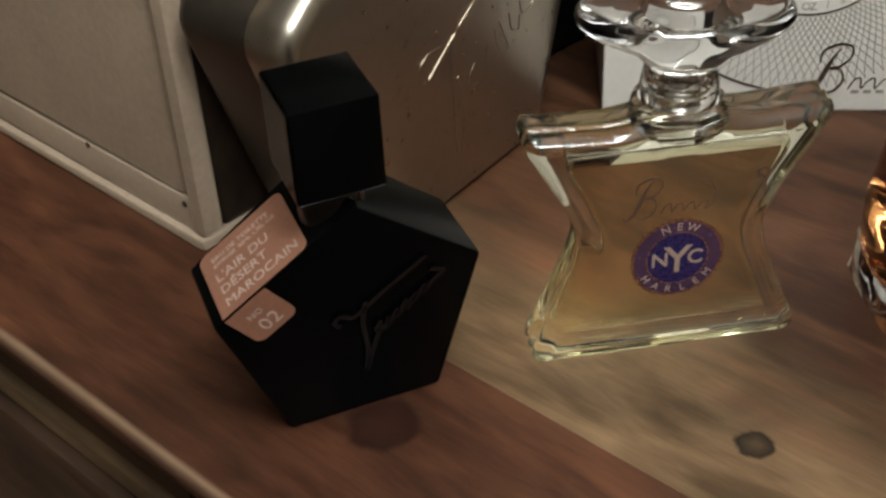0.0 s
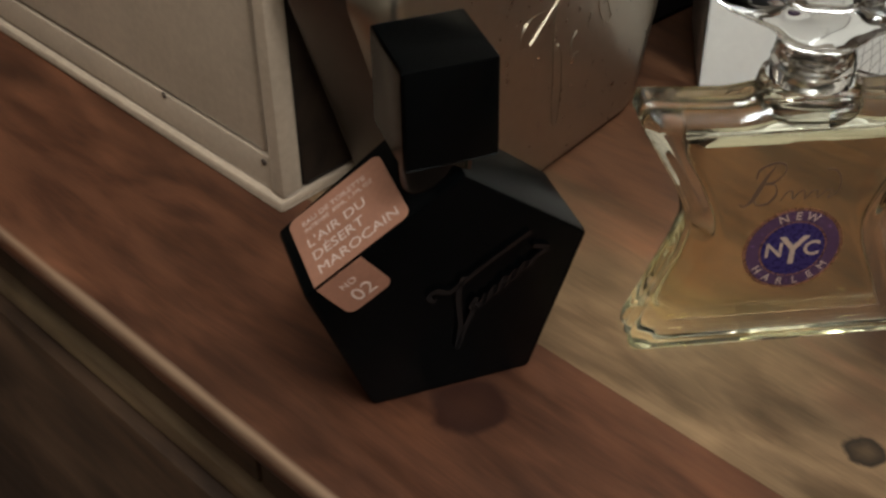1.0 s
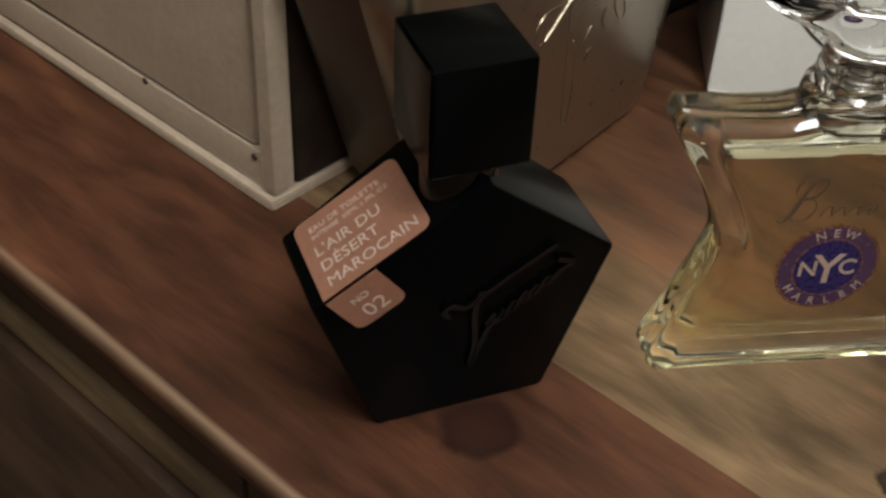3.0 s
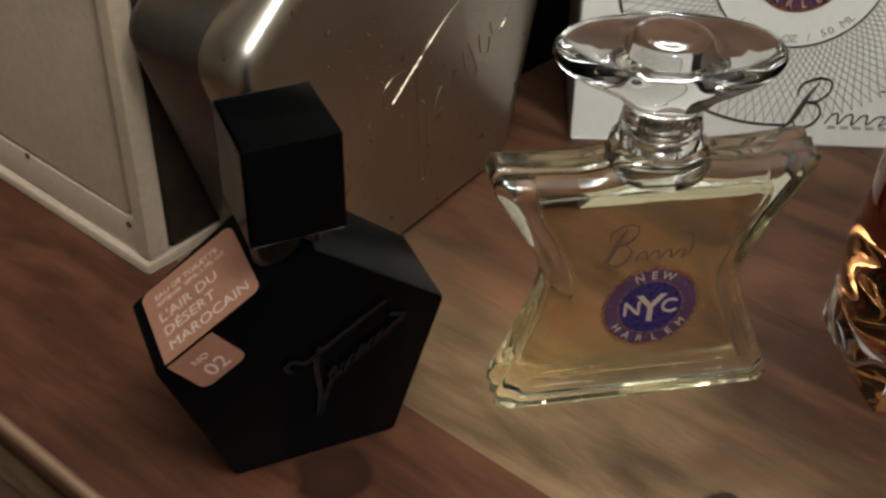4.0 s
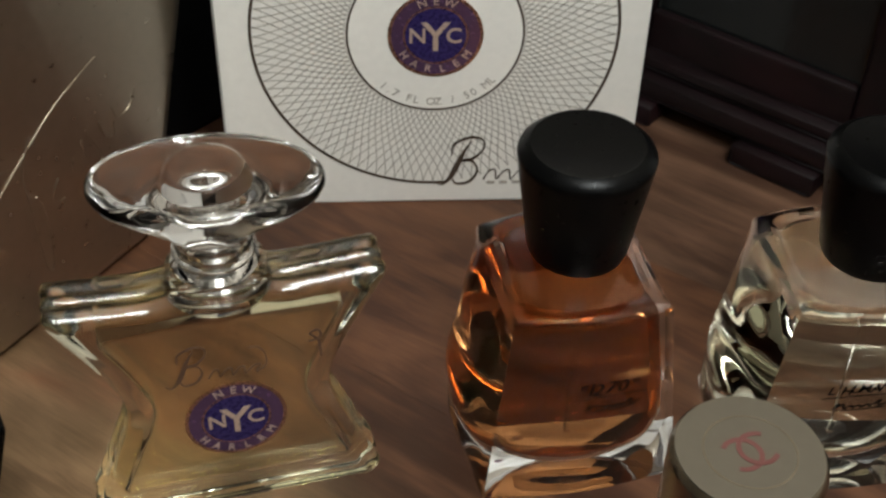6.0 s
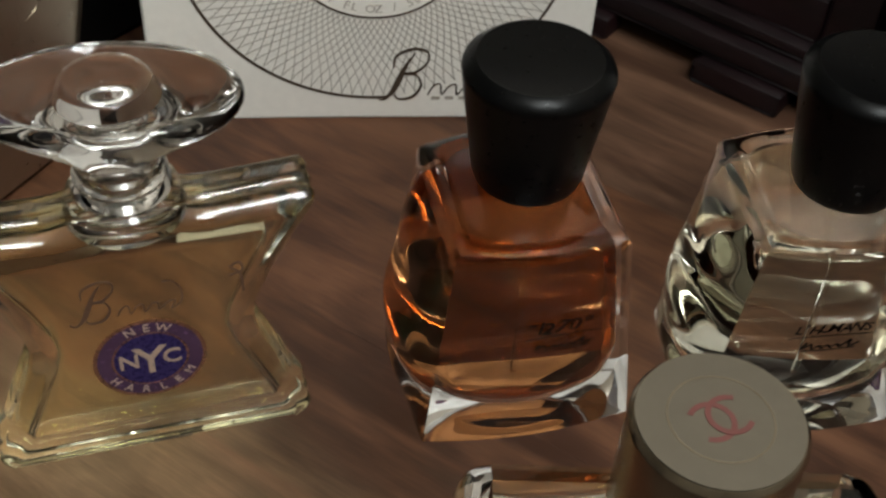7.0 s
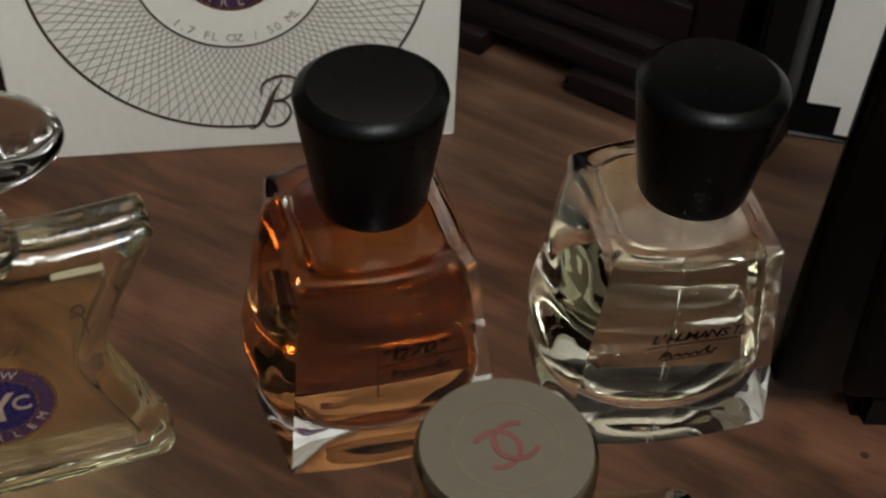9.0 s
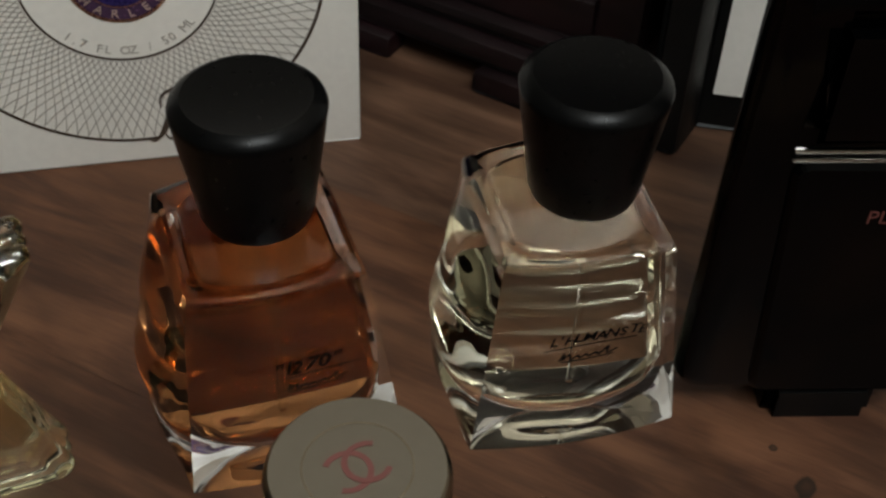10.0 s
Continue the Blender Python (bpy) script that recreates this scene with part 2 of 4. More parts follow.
def inset_loop(points, d):
    """The closed loop (counter-clockwise) moved inwards by d."""
    out, n = [], len(points)
    for k in range(n):
        a, p, b = Vector(points[k - 1]), Vector(points[k]), Vector(points[(k + 1) % n])
        e, f = (p - a).normalized(), (b - p).normalized()
        nrm = Vector((-e.y - f.y, e.x + f.x))
        nrm.normalize()
        c = max(0.5, nrm.dot(Vector((-e.y, e.x))))
        q = p + nrm * (d / c)
        out.append((q.x, q.y))
    return out


def soft_inset(points, d, step=0.0004):
    """Inset in small steps, each one evened out, so that narrow tips shrink and never cross."""
    for _ in range(max(0, round(d / step))):
        points = inset_loop(points, step)
        n = len(points)
        points = [(0.5 * p[0] + 0.25 * (points[k - 1][0] + points[(k + 1) % n][0]), 0.5 * p[1] + 0.25 * (points[k - 1][1] + points[(k + 1) % n][1])) for k, p in enumerate(points)]
    return points


def stack(layers):
    """A closed skin through loops of equal length, each (loop of (x, z), y)."""
    bm = bmesh.new()
    rings = [[bm.verts.new((x, y, z)) for x, z in loop] for loop, y in layers]
    n = len(rings[0])
    for a, b in zip(rings, rings[1:]):
        for k in range(n):
            bm.faces.new((a[k], a[(k + 1) % n], b[(k + 1) % n], b[k]))
    for ring in (rings[0], rings[-1]):
        f = bm.faces.new(ring)
        bmesh.ops.triangulate(bm, faces=[f], ngon_method="EAR_CLIP")
    return bm


def ribbon(bm, path, width, m, thick=0.00012):
    """A flat stroke along a path of (x, y), laid by m; width may be one number or one per point."""
    n = len(path)
    rows = []
    for k in range(n):
        a, b = Vector(path[max(0, k - 1)]), Vector(path[min(n - 1, k + 1)])
        t = (b - a).normalized() if (b - a).length > 1e-9 else Vector((1, 0))
        s = Vector((-t.y, t.x))
        w = (width[k] if isinstance(width, (list, tuple)) else width) / 2
        p = Vector(path[k])
        rows.append([bm.verts.new(m @ Vector((*(p + s * w), h))) for h in (0, thick)] + [bm.verts.new(m @ Vector((*(p - s * w), h))) for h in (thick, 0)])
    for a, b in zip(rows, rows[1:]):
        for k in range(4):
            bm.faces.new((a[k], b[k], b[(k + 1) % 4], a[(k + 1) % 4]))
    bm.faces.new(rows[0])
    bm.faces.new(rows[-1][::-1])


def bezier(points, n=10):
    """A smooth path through points."""
    out = []
    for k in range(len(points) - 1):
        p0, p1, p2, p3 = (Vector(points[max(0, min(len(points) - 1, j))]) for j in (k - 1, k, k + 1, k + 2))
        for i in range(n):
            t = i / n
            q = 0.5 * (2 * p1 + (p2 - p0) * t + (2 * p0 - 5 * p1 + 4 * p2 - p3) * t * t + (3 * p1 - p0 - 3 * p2 + p3) * t ** 3)
            out.append((q.x, q.y))
    out.append(tuple(points[-1]))
    return out


def letters(bm, text, size, m, align="CENTER", depth=0.00006, weight=0.0, space=1.0, slant=0.0):
    """Writing in the built-in font, laid flat in m's xy plane."""
    cu = bpy.data.curves.new("writing", "FONT")
    cu.body, cu.size, cu.align_x, cu.extrude, cu.offset, cu.space_character = text, size, align, depth, weight, space
    cu.resolution_u = 3
    cu.shear = slant
    ob = bpy.data.objects.new("writing", cu)
    scene.collection.objects.link(ob)
    bpy.context.view_layer.update()
    me = bpy.data.meshes.new_from_object(ob)
    me.transform(m)
    bm.from_mesh(me)
    bpy.data.objects.remove(ob)
    bpy.data.meshes.remove(me)
    bpy.data.curves.remove(cu)


def ring_letters(bm, text, size, radius, start, step, m, inside=False):
    """Letters round a circle; start and step in degrees, clockwise from the top; inside: read from below."""
    for k, ch in enumerate(text):
        a = radians(start + step * k)
        p = pose(radius * math.sin(a), radius * math.cos(a), 0, 0, 0, (180 if inside else 0) - math.degrees(a))
        if ch != " ":
            letters(bm, ch, size, m @ p)


def disc(r0, r1, m, thick=0.0001, n=72):
    """A flat ring or disc in m's xy plane."""
    prof = [(r0, 0), (r1, 0), (r1, thick), (r0, thick)] if r0 else [(0, 0), (r1, 0), (r1, thick), (0, thick)]
    bm = bmesh.new()
    rings = [[bm.verts.new(m @ Vector((r * math.cos(2 * math.pi * k / n), r * math.sin(2 * math.pi * k / n), z))) for k in range(n)] if r else [bm.verts.new(m @ Vector((0, 0, z)))] for r, z in prof]
    pairs = list(zip(rings, rings[1:] + (rings[:1] if r0 else [])))
    for a, b in pairs:
        for k in range(n):
            q = list(dict.fromkeys([a[k % len(a)], a[(k + 1) % len(a)], b[(k + 1) % len(b)], b[k % len(b)]]))
            if len(q) > 2:
                bm.faces.new(q)
    return bm


FRONT = pose(0, 0, 0, 90, 0, 0)  # flat writing to stand facing -y


# ---- room ----
def slab(name, x0, y0, z0, x1, y1, z1, mat, label, m=None):
    ob = new(name, mesh_from(name, box(x0, y0, z0, x1, y1, z1), mat, False))
    if m is not None:
        ob.matrix_world = m
    return tagged(ob, label, name.split("_")[0], kind="structure")


ROOM = pose(EDGE[0], EDGE[1], 0, 0, 0, YAW)
slab("floor", -2.2, -2.4, -0.95, 2.2, 0.62, -0.90, M_CARPET, "plain dark carpeted floor under the dresser", ROOM)
slab("ceiling", -2.2, -2.4, 1.50, 2.2, 0.62, 1.56, M_CEIL, "plain off-white painted ceiling", ROOM)
slab("wall_north", -2.2, 0.56, -0.90, 2.2, 0.66, 1.50, M_WALL, "plain warm painted wall behind the dresser", ROOM)
slab("wall_south", -2.2, -2.5, -0.90, 2.2, -2.4, 1.50, M_WALL, "plain warm painted wall", ROOM)
slab("wall_west", -2.3, -2.4, -0.90, -2.2, 0.56, 1.50, M_WALL, "plain warm painted wall", ROOM)
slab("wall_east", 2.2, -2.4, -0.90, 2.3, 0.56, 1.50, M_WALL, "plain warm painted wall", ROOM)


# ---- dresser ----
def dresser():
    root = thing("dresser", ROOM, "reddish-brown waxed pine dresser with a plank top", "dresser")
    x0, x1, top = -0.55, 0.75, -0.0115
    edges = [0.0, 0.076, 0.176, 0.272, 0.372, 0.47]
    mats = [M_RED, M_OCHRE, M_BROWN, M_PINE, M_BROWN]
    for k, mat in enumerate(mats):
        a, b = edges[k], edges[k + 1] - 0.00008
        if k == 0:
            # rounded front edge
            prof = [(b, top), (0.0045, top), (0.0018, -0.0100), (0.0004, -0.0075), (0.0, -0.0050), (0.0002, -0.0030), (0.0007, -0.0015), (0.0017, -0.0005), (0.0034, -0.00005), (0.0060, 0.0), (0.024, 0.0), (b, 0.0)]
            bm = bmesh.new()
            n = 60
            rows = []
            for i in range(n + 1):
                x = x0 + (x1 - x0) * i / n
                rows.append([bm.verts.new((x, y + (0.0005 * noise.noise((x * 40, z * 60, 2)) if y < 0.02 else 0), z + (0.0004 * noise.noise((x * 30, y * 60, 7)) if y < 0.02 else 0))) for y, z in prof])
            for p, q in zip(rows, rows[1:]):
                for j in range(len(prof)):
                    bm.faces.new((p[j], p[(j + 1) % len(prof)], q[(j + 1) % len(prof)], q[j]))
            bm.faces.new(rows[0])
            bm.faces.new(rows[-1])
            part("plank", bm, mat, root)
        else:
            part("plank", box(x0, a, top, x1, b, 0.0), mat, root, smooth=False)
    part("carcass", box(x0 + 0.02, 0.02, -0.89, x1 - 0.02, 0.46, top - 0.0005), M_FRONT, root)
    # face frame: rails, stiles and drawer fronts set back under the top
    part("rail", box(x0 + 0.02, 0.012, -0.060, x1 - 0.02, 0.0195, -0.0505, 0.002), M_LEDGE, root)
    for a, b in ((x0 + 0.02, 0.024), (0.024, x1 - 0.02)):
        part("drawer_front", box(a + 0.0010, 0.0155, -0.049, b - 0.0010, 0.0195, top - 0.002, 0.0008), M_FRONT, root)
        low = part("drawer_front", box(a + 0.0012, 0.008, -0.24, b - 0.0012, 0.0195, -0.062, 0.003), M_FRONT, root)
        part("knob", lathe([(0.0, -0.026), (0.011, -0.024), (0.014, -0.018), (0.011, -0.011), (0.006, -0.007), (0.008, 0.0)], 24), M_LEDGE, low, m=pose((a + b) / 2, 0.0085, -0.15, -90, 0, 0))


dresser()


# ---- cream drawer box ----
def cream_box():
    root = thing("drawer_box", pose(0.0335, 0.1075, 0, 0, 0, YAW), "cream painted wooden drawer box standing on the dresser", "box")
    w, d, h = 0.26, 0.24, 0.20
    part("base_board", box(-w, 0.0, 0.0, 0.0, d, 0.004, 0.0012), M_CREAM, root)
    part("body", box(-w + 0.003, 0.010, 0.0042, -0.0005, d, h, 0.002), M_SIDE, root, "wooden sides with shade painted into the colour")
    # face frame round the drawer front
    part("bottom_rail", box(-w + 0.002, 0.0025, 0.0041, -0.0068, 0.0098, 0.0165, 0.0012), M_CREAM, root)
    part("stile", box(-0.0064, 0.0016, 0.0041, -0.0004, 0.0098, h - 0.001, 0.0014), M_CREAM, root)
    part("stile", box(-w + 0.002, 0.0012, 0.022, -w + 0.012, 0.0098, h - 0.001, 0.0016), M_CREAM, root)
    drawer = part("drawer_front", box(-w + 0.0135, 0.0030, 0.0172, -0.0092, 0.0098, h - 0.004, 0.0012), M_CREAM, root)
    part("gap", box(-0.0092, 0.0085, 0.0195, -0.0064, 0.0099, h - 0.006), M_GAP, root)
    for x, z in ((-0.0095, 0.0138), (-0.0605, 0.0160)):
        part("nail", lathe([(0, 0), (0.0012, 0.0), (0.0011, 0.0003), (0, 0.0005)], 14), M_GAP, root, m=pose(x, 0.0025, z, 90, 0, 0))


cream_box()


# ---- pentagonal tin ----
def pentagon(side):
    pts, x, z, a = [], -side / 2, 0.0, 0.0
    for k in range(5):
        pts.append((x, z))
        x, z = x + side * math.cos(radians(a)), z + side * math.sin(radians(a))
        a += 72
    return pts


def round_corners(points, r, n=6):
    out = []
    for k, p in enumerate(points):
        p, a, b = Vector(p), Vector(points[k - 1]), Vector(points[(k + 1) % len(points)])
        e, f = (a - p).normalized(), (b - p).normalized()
        ang = e.angle(f) / 2
        t = r / math.tan(ang)
        c = p + (e + f).normalized() * (r / math.sin(ang))
        s0, s1 = p + e * t - c, p + f * t - c
        turn = s0.angle_signed(s1)
        for i in range(n + 1):
            q = s0.copy()
            q.rotate(Matrix.Rotation(-turn * i / n, 2))
            out.append((c.x + q.x, c.y + q.y))
    return out


def tin():
    side = 0.093
    q = (math.cos(radians(56)), math.sin(radians(56)))
    mid = (0.1093 + q[0] * 0.0115, 0.1296 + q[1] * 0.0115)
    root = thing("tin", pose(mid[0], mid[1], 0, 0, 0, 56), "brushed silver five-sided tin with an embossed front", "tin")
    loop = round_corners(pentagon(side), 0.012, 8)
    lid = [(inset_loop(loop, i), y) for i, y in ((0.0065, 0.0), (0.0030, 0.0006), (0.0009, 0.0024), (0.0, 0.0055), (0.0, 0.0155), (0.0004, 0.016))]
    part("lid", stack(lid), M_TIN, root, sharp=60)
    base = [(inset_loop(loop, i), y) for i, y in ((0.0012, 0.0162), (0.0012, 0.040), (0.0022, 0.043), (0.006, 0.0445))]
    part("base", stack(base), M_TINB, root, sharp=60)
    # embossed signature: raised strokes on the front
    bm = bmesh.new()
    place = pose(0.0, -0.00005, 0.0, 90, 0, 0)
    strokes = [[(0.0300, 0.0770), (0.0117, 0.0699), (-0.0040, 0.0600), (-0.0155, 0.0520)], [(-0.0085, 0.0600), (-0.0150, 0.0605), (-0.0193, 0.0577), (-0.0200, 0.0530), (-0.0175, 0.0515)],
               [(0.0010, 0.0660), (-0.0030, 0.0590), (-0.0042, 0.0534), (-0.0036, 0.0397), (-0.0030, 0.0207), (-0.0004, 0.0191), (0.0010, 0.0310), (0.0004, 0.0420), (-0.0012, 0.0460)],
               [(0.0080, 0.0470), (0.0050, 0.0430), (0.0055, 0.0395), (0.0090, 0.0390)], [(0.0150, 0.0500), (0.0140, 0.0460), (0.0168, 0.0425)], [(0.0190, 0.0540), (0.0200, 0.0480), (0.0225, 0.0440)],
               [(0.0215, 0.0560), (0.0240, 0.0500), (0.0262, 0.0450), (0.0250, 0.0425)], [(0.0270, 0.0560), (0.0285, 0.0500), (0.0320, 0.0480), (0.0330, 0.0530)], [(0.0330, 0.0580), (0.0350, 0.0530), (0.0400, 0.0540), (0.0440, 0.0590)]]
    for s in strokes:
        ribbon(bm, bezier(s, 6), 0.0006, place, 0.00022)
    part("embossing", bm, M_TIN, root, "raised signature strokes in the metal")


tin()


# ---- black five-sided bottle ----
def dark_bottle():
    root = thing("perfume_bottle", pose(0.0737, 0.0296, 0, 0, 0, 25.5) @ pose(0.0215, 0, 0), "black lacquered five-sided perfume bottle with a copper label", "perfume bottle", "perfume bottles on the dresser")
    side, depth, lean = 0.043, 0.0215, 0.125
    loop = round_corners([(-0.0215, 0.0), (0.0215, 0.0), (0.0330, 0.0465), (0.0, 0.0735), (-0.0375, 0.0460)], 0.0018, 4)

    bm = bmesh.new()
    rings = []
    for inset, y, k in ((0.0012, 0.0, -1), (0.0003, 0.0004, -1), (0.0, 0.0014, -1), (0.0, depth * 0.9, 0.3), (0.0006, depth - 0.0012, 0.3), (0.0020, depth, 0.3)):
        rings.append([bm.verts.new((x, y + k * lean * z * (1 if k < 0 else 0.3), z)) for x, z in inset_loop(loop, inset)])
    n = len(loop)
    for a, b in zip(rings, rings[1:]):
        for k in range(n):
            bm.faces.new((a[k], a[(k + 1) % n], b[(k + 1) % n], b[k]))
    bm.faces.new(rings[0])
    bm.faces.new(rings[-1])
    part("body", bm, M_BLACK, root, sharp=25)
    part("collar", lathe([(0.0085, 0.064), (0.0085, 0.0785), (0.0075, 0.079)], 40), M_GLINT, root, m=pose(-0.0028, 0.002, 0))
    part("cap", box(-0.0138, -0.0094, 0.0770, 0.0082, 0.0132, 0.1019, 0.0007), M_BLACK, root, "matt black square cap")
    # pressed signature on the front face
    tilt = Matrix(((1, 0, 0, 0), (0, 0, -1, -0.0001), (0, 1, 0, 0), (0, 0, 0, 1)))
    shear = Matrix(((1, 0, 0, 0), (0, 1, -lean, 0), (0, 0, 1, 0), (0, 0, 0, 1)))
    place = shear @ tilt
    bm = bmesh.new()
    o = -0.0215
    strokes = [[(0.0165, 0.0300), (0.0150, 0.0325), (0.0170, 0.0340), (0.0200, 0.0325), (0.0230, 0.0345), (0.0300, 0.0400), (0.0400, 0.0470)],
               [(0.0235, 0.0370), (0.0225, 0.0300), (0.0235, 0.0200), (0.0230, 0.0110), (0.0250, 0.0190), (0.0275, 0.0270)],
               [(0.0275, 0.0285), (0.0260, 0.0255), (0.0285, 0.0255), (0.0295, 0.0290), (0.0295, 0.0260), (0.0320, 0.0310), (0.0320, 0.0280), (0.0345, 0.0335), (0.0345, 0.0300), (0.0370, 0.0350),
                (0.0365, 0.0320), (0.0395, 0.0370), (0.0395, 0.0345), (0.0420, 0.0380), (0.0450, 0.0400)],
               [(0.0410, 0.0420), (0.0450, 0.0405)]]
    for s in strokes:
        ribbon(bm, bezier([(x + o - 0.0012, z + 0.0050) for x, z in s], 6), 0.0014, place, 0.0011)
    part("embossing", bm, M_GLINT, root, "glossy raised signature strokes")
    # folded label: over the upper left side, and down onto the front
    SLOPE = math.atan2(0.0275, 0.0375)
    e = Vector((math.cos(SLOPE), 0, math.sin(SLOPE)))      # up along the edge
    up = Vector((-math.sin(SLOPE), 0, math.cos(SLOPE)))     # out of the side
    corner = Vector((-0.0375, 0, 0.0460))

    def on_side(a, b, lift=0.0):
        z = (corner + e * a).z
        return corner + e * a + up * (0.0002 + lift) + Vector((0, b - lean * z, 0))

    def rounded(x0, y0, x1, y1, r, which):
        """Rectangle with some corners rounded; which: one flag for each of the corners from lower left, counter-clockwise."""
        out = []
        for (cx, cy, a0), flag in zip(((x0, y0, 180), (x1, y0, 270), (x1, y1, 0), (x0, y1, 90)), which):
            if not flag:
                out.append((cx, cy))
                continue
            mx, my = cx + (r if cx == x0 else -r), cy + (r if cy == y0 else -r)
            out += [(mx + r * math.cos(radians(a0 + 15 * i)), my + r * math.sin(radians(a0 + 15 * i))) for i in range(7)]
        return out

    bm = bmesh.new()
    for lay, pts in ((lambda a, b, h: on_side(a, b, h), rounded(0.0034, 0.0004, 0.0318, 0.0255, 0.0024, (0, 1, 1, 1))),):
        lo, hi = ([bm.verts.new(lay(a, b, h)) for a, b in pts] for h in (0, 0.00015))
        bm.faces.new(hi)
        for k in range(len(pts)):
            bm.faces.new((lo[k], lo[(k + 1) % len(pts)], hi[(k + 1) % len(pts)], hi[k]))
    # front tab
    down = -up

    def on_front(a, b, lift=0.0):
        p = corner + e * a + down * b
        return p + Vector((0, -0.00015 - lift - lean * p.z, 0))

    pts = rounded(0.0034, -0.0135, 0.0166, -0.0002, 0.0024, (1, 1, 0, 0))
    lo, hi = ([bm.verts.new(on_front(a, -b, h)) for a, b in pts] for h in (0, 0.00015))
    bm.faces.new(hi)
    for k in range(len(pts)):
        bm.faces.new((lo[k], lo[(k + 1) % len(pts)], hi[(k + 1) % len(pts)], hi[k]))
    label = part("label", bm, M_COPPER, root, "copper paper label folded over the edge", smooth=False)
    # writing on both halves
    ey = Vector((0, 1, 0))
    side_m = Matrix(((e.x, 0, up.x, 0), (-lean * e.z, 1, up.y, 0), (e.z, 0, up.z, 0), (0, 0, 0, 1)))
    bm = bmesh.new()
    rows = (("MAROCAIN", 0.0045, 0.0028), ("DÉSERT", 0.0045, 0.0078), ("L'AIR DU", 0.0045, 0.0128))
    for text, size, b in rows:
        letters(bm, text, size, Matrix.Translation(on_side(0.0060, b, 0.0002)) @ side_m, "LEFT", 0.00003)
    letters(bm, "INTENSE  50ML 1.7FL OZ", 0.0019, Matrix.Translation(on_side(0.0068, 0.0182, 0.0002)) @ side_m, "LEFT", 0.00003)
    letters(bm, "EAU DE TOILETTE", 0.0024, Matrix.Translation(on_side(0.0068, 0.0206, 0.0002)) @ side_m, "LEFT", 0.00003)
    fm = Matrix(((e.x, up.x, 0, 0), (-lean * e.z, -lean * up.z, -1, 0), (e.z, up.z, 0, 0), (0, 0, 0, 1)))
    letters(bm, "02", 0.0062, Matrix.Translation(on_front(0.0072, 0.0115, 0.0002)) @ fm, "LEFT", 0.00003)
    letters(bm, "NO", 0.0028, Matrix.Translation(on_front(0.0072, 0.0055, 0.0002)) @ fm, "LEFT", 0.00003)
    part("writing", bm, M_PALE, label, smooth=False)


dark_bottle()


# ---- star-shaped clear bottle ----
def badge(root, m, r):
    """Round token badge laid in m's xy plane."""
    b = part("badge", disc(0, r, m, 0.00012), M_BRONZE, root, "round bronze and violet token badge")
    part("band", disc(r * 0.68, r * 0.93, m @ pose(0, 0, 0.00014), 0.00008), M_VIOLET, b)
    part("field", disc(0, r * 0.64, m @ pose(0, 0, 0.00014), 0.00010), M_NAVY, b)
    bm = bmesh.new()
    w = m @ pose(0, 0, 0.00028)
    letters(bm, "Y", r * 0.98, w @ pose(0, -r * 0.36, 0), weight=0.0001)
    letters(bm, "N", r * 0.50, w @ pose(-r * 0.38, -r * 0.17, 0), weight=0.0001)
    letters(bm, "C", r * 0.50, w @ pose(r * 0.38, -r * 0.17, 0), weight=0.0001)
    ring_letters(bm, "NEW", r * 0.27, r * 0.72, -21, 21, w)
    ring_letters(bm, "HARLEM", r * 0.25, r * 0.89, 235, -22, w, True)
    part("writing", bm, M_SILVER, b, smooth=False)


def script(bm, m, s):
    """Flowing pen strokes, a swash and low waves, s times a unit 10 high."""
    stem = bezier([(4.9, 9.4), (3.6, 7.2), (2.4, 4.2), (1.2, 1.4), (-0.4, -0.2), (-1.4, 0.6)], 8)
    ribbon(bm, [(x * s, y * s) for x, y in stem], [(0.22 + 0.85 * math.sin(math.pi * min(1, k / 36)) ** 2) * s for k in range(len(stem))], m)
    bowl = bezier([(1.4, 6.4), (1.8, 8.8), (4.6, 10.2), (6.9, 9.6), (7.0, 7.6), (5.2, 5.6), (3.4, 5.2), (5.4, 4.8), (6.0, 2.6), (4.6, 0.4), (2.4, 0.0), (1.6, 1.0)], 8)
    ribbon(bm, [(x * s, y * s) for x, y in bowl], [(0.26 + 0.30 * math.sin(k * 0.11) ** 2) * s for k in range(len(bowl))], m)
    wave = [(7.2, 0.8), (8.2, 2.7), (9.3, 3.0), (9.6, 0.9), (10.7, 2.5), (11.9, 2.9), (12.2, 0.8), (13.5, 2.6), (14.6, 2.7), (14.8, 0.9), (16.4, 2.5), (17.8, 2.6), (17.0, 0.7), (18.9, 2.2), (19.0, 5.4), (17.6, 7.6), (15.8, 7.9)]
    ribbon(bm, [(x * s, y * s) for x, y in bezier(wave, 6)], 0.26 * s, m)


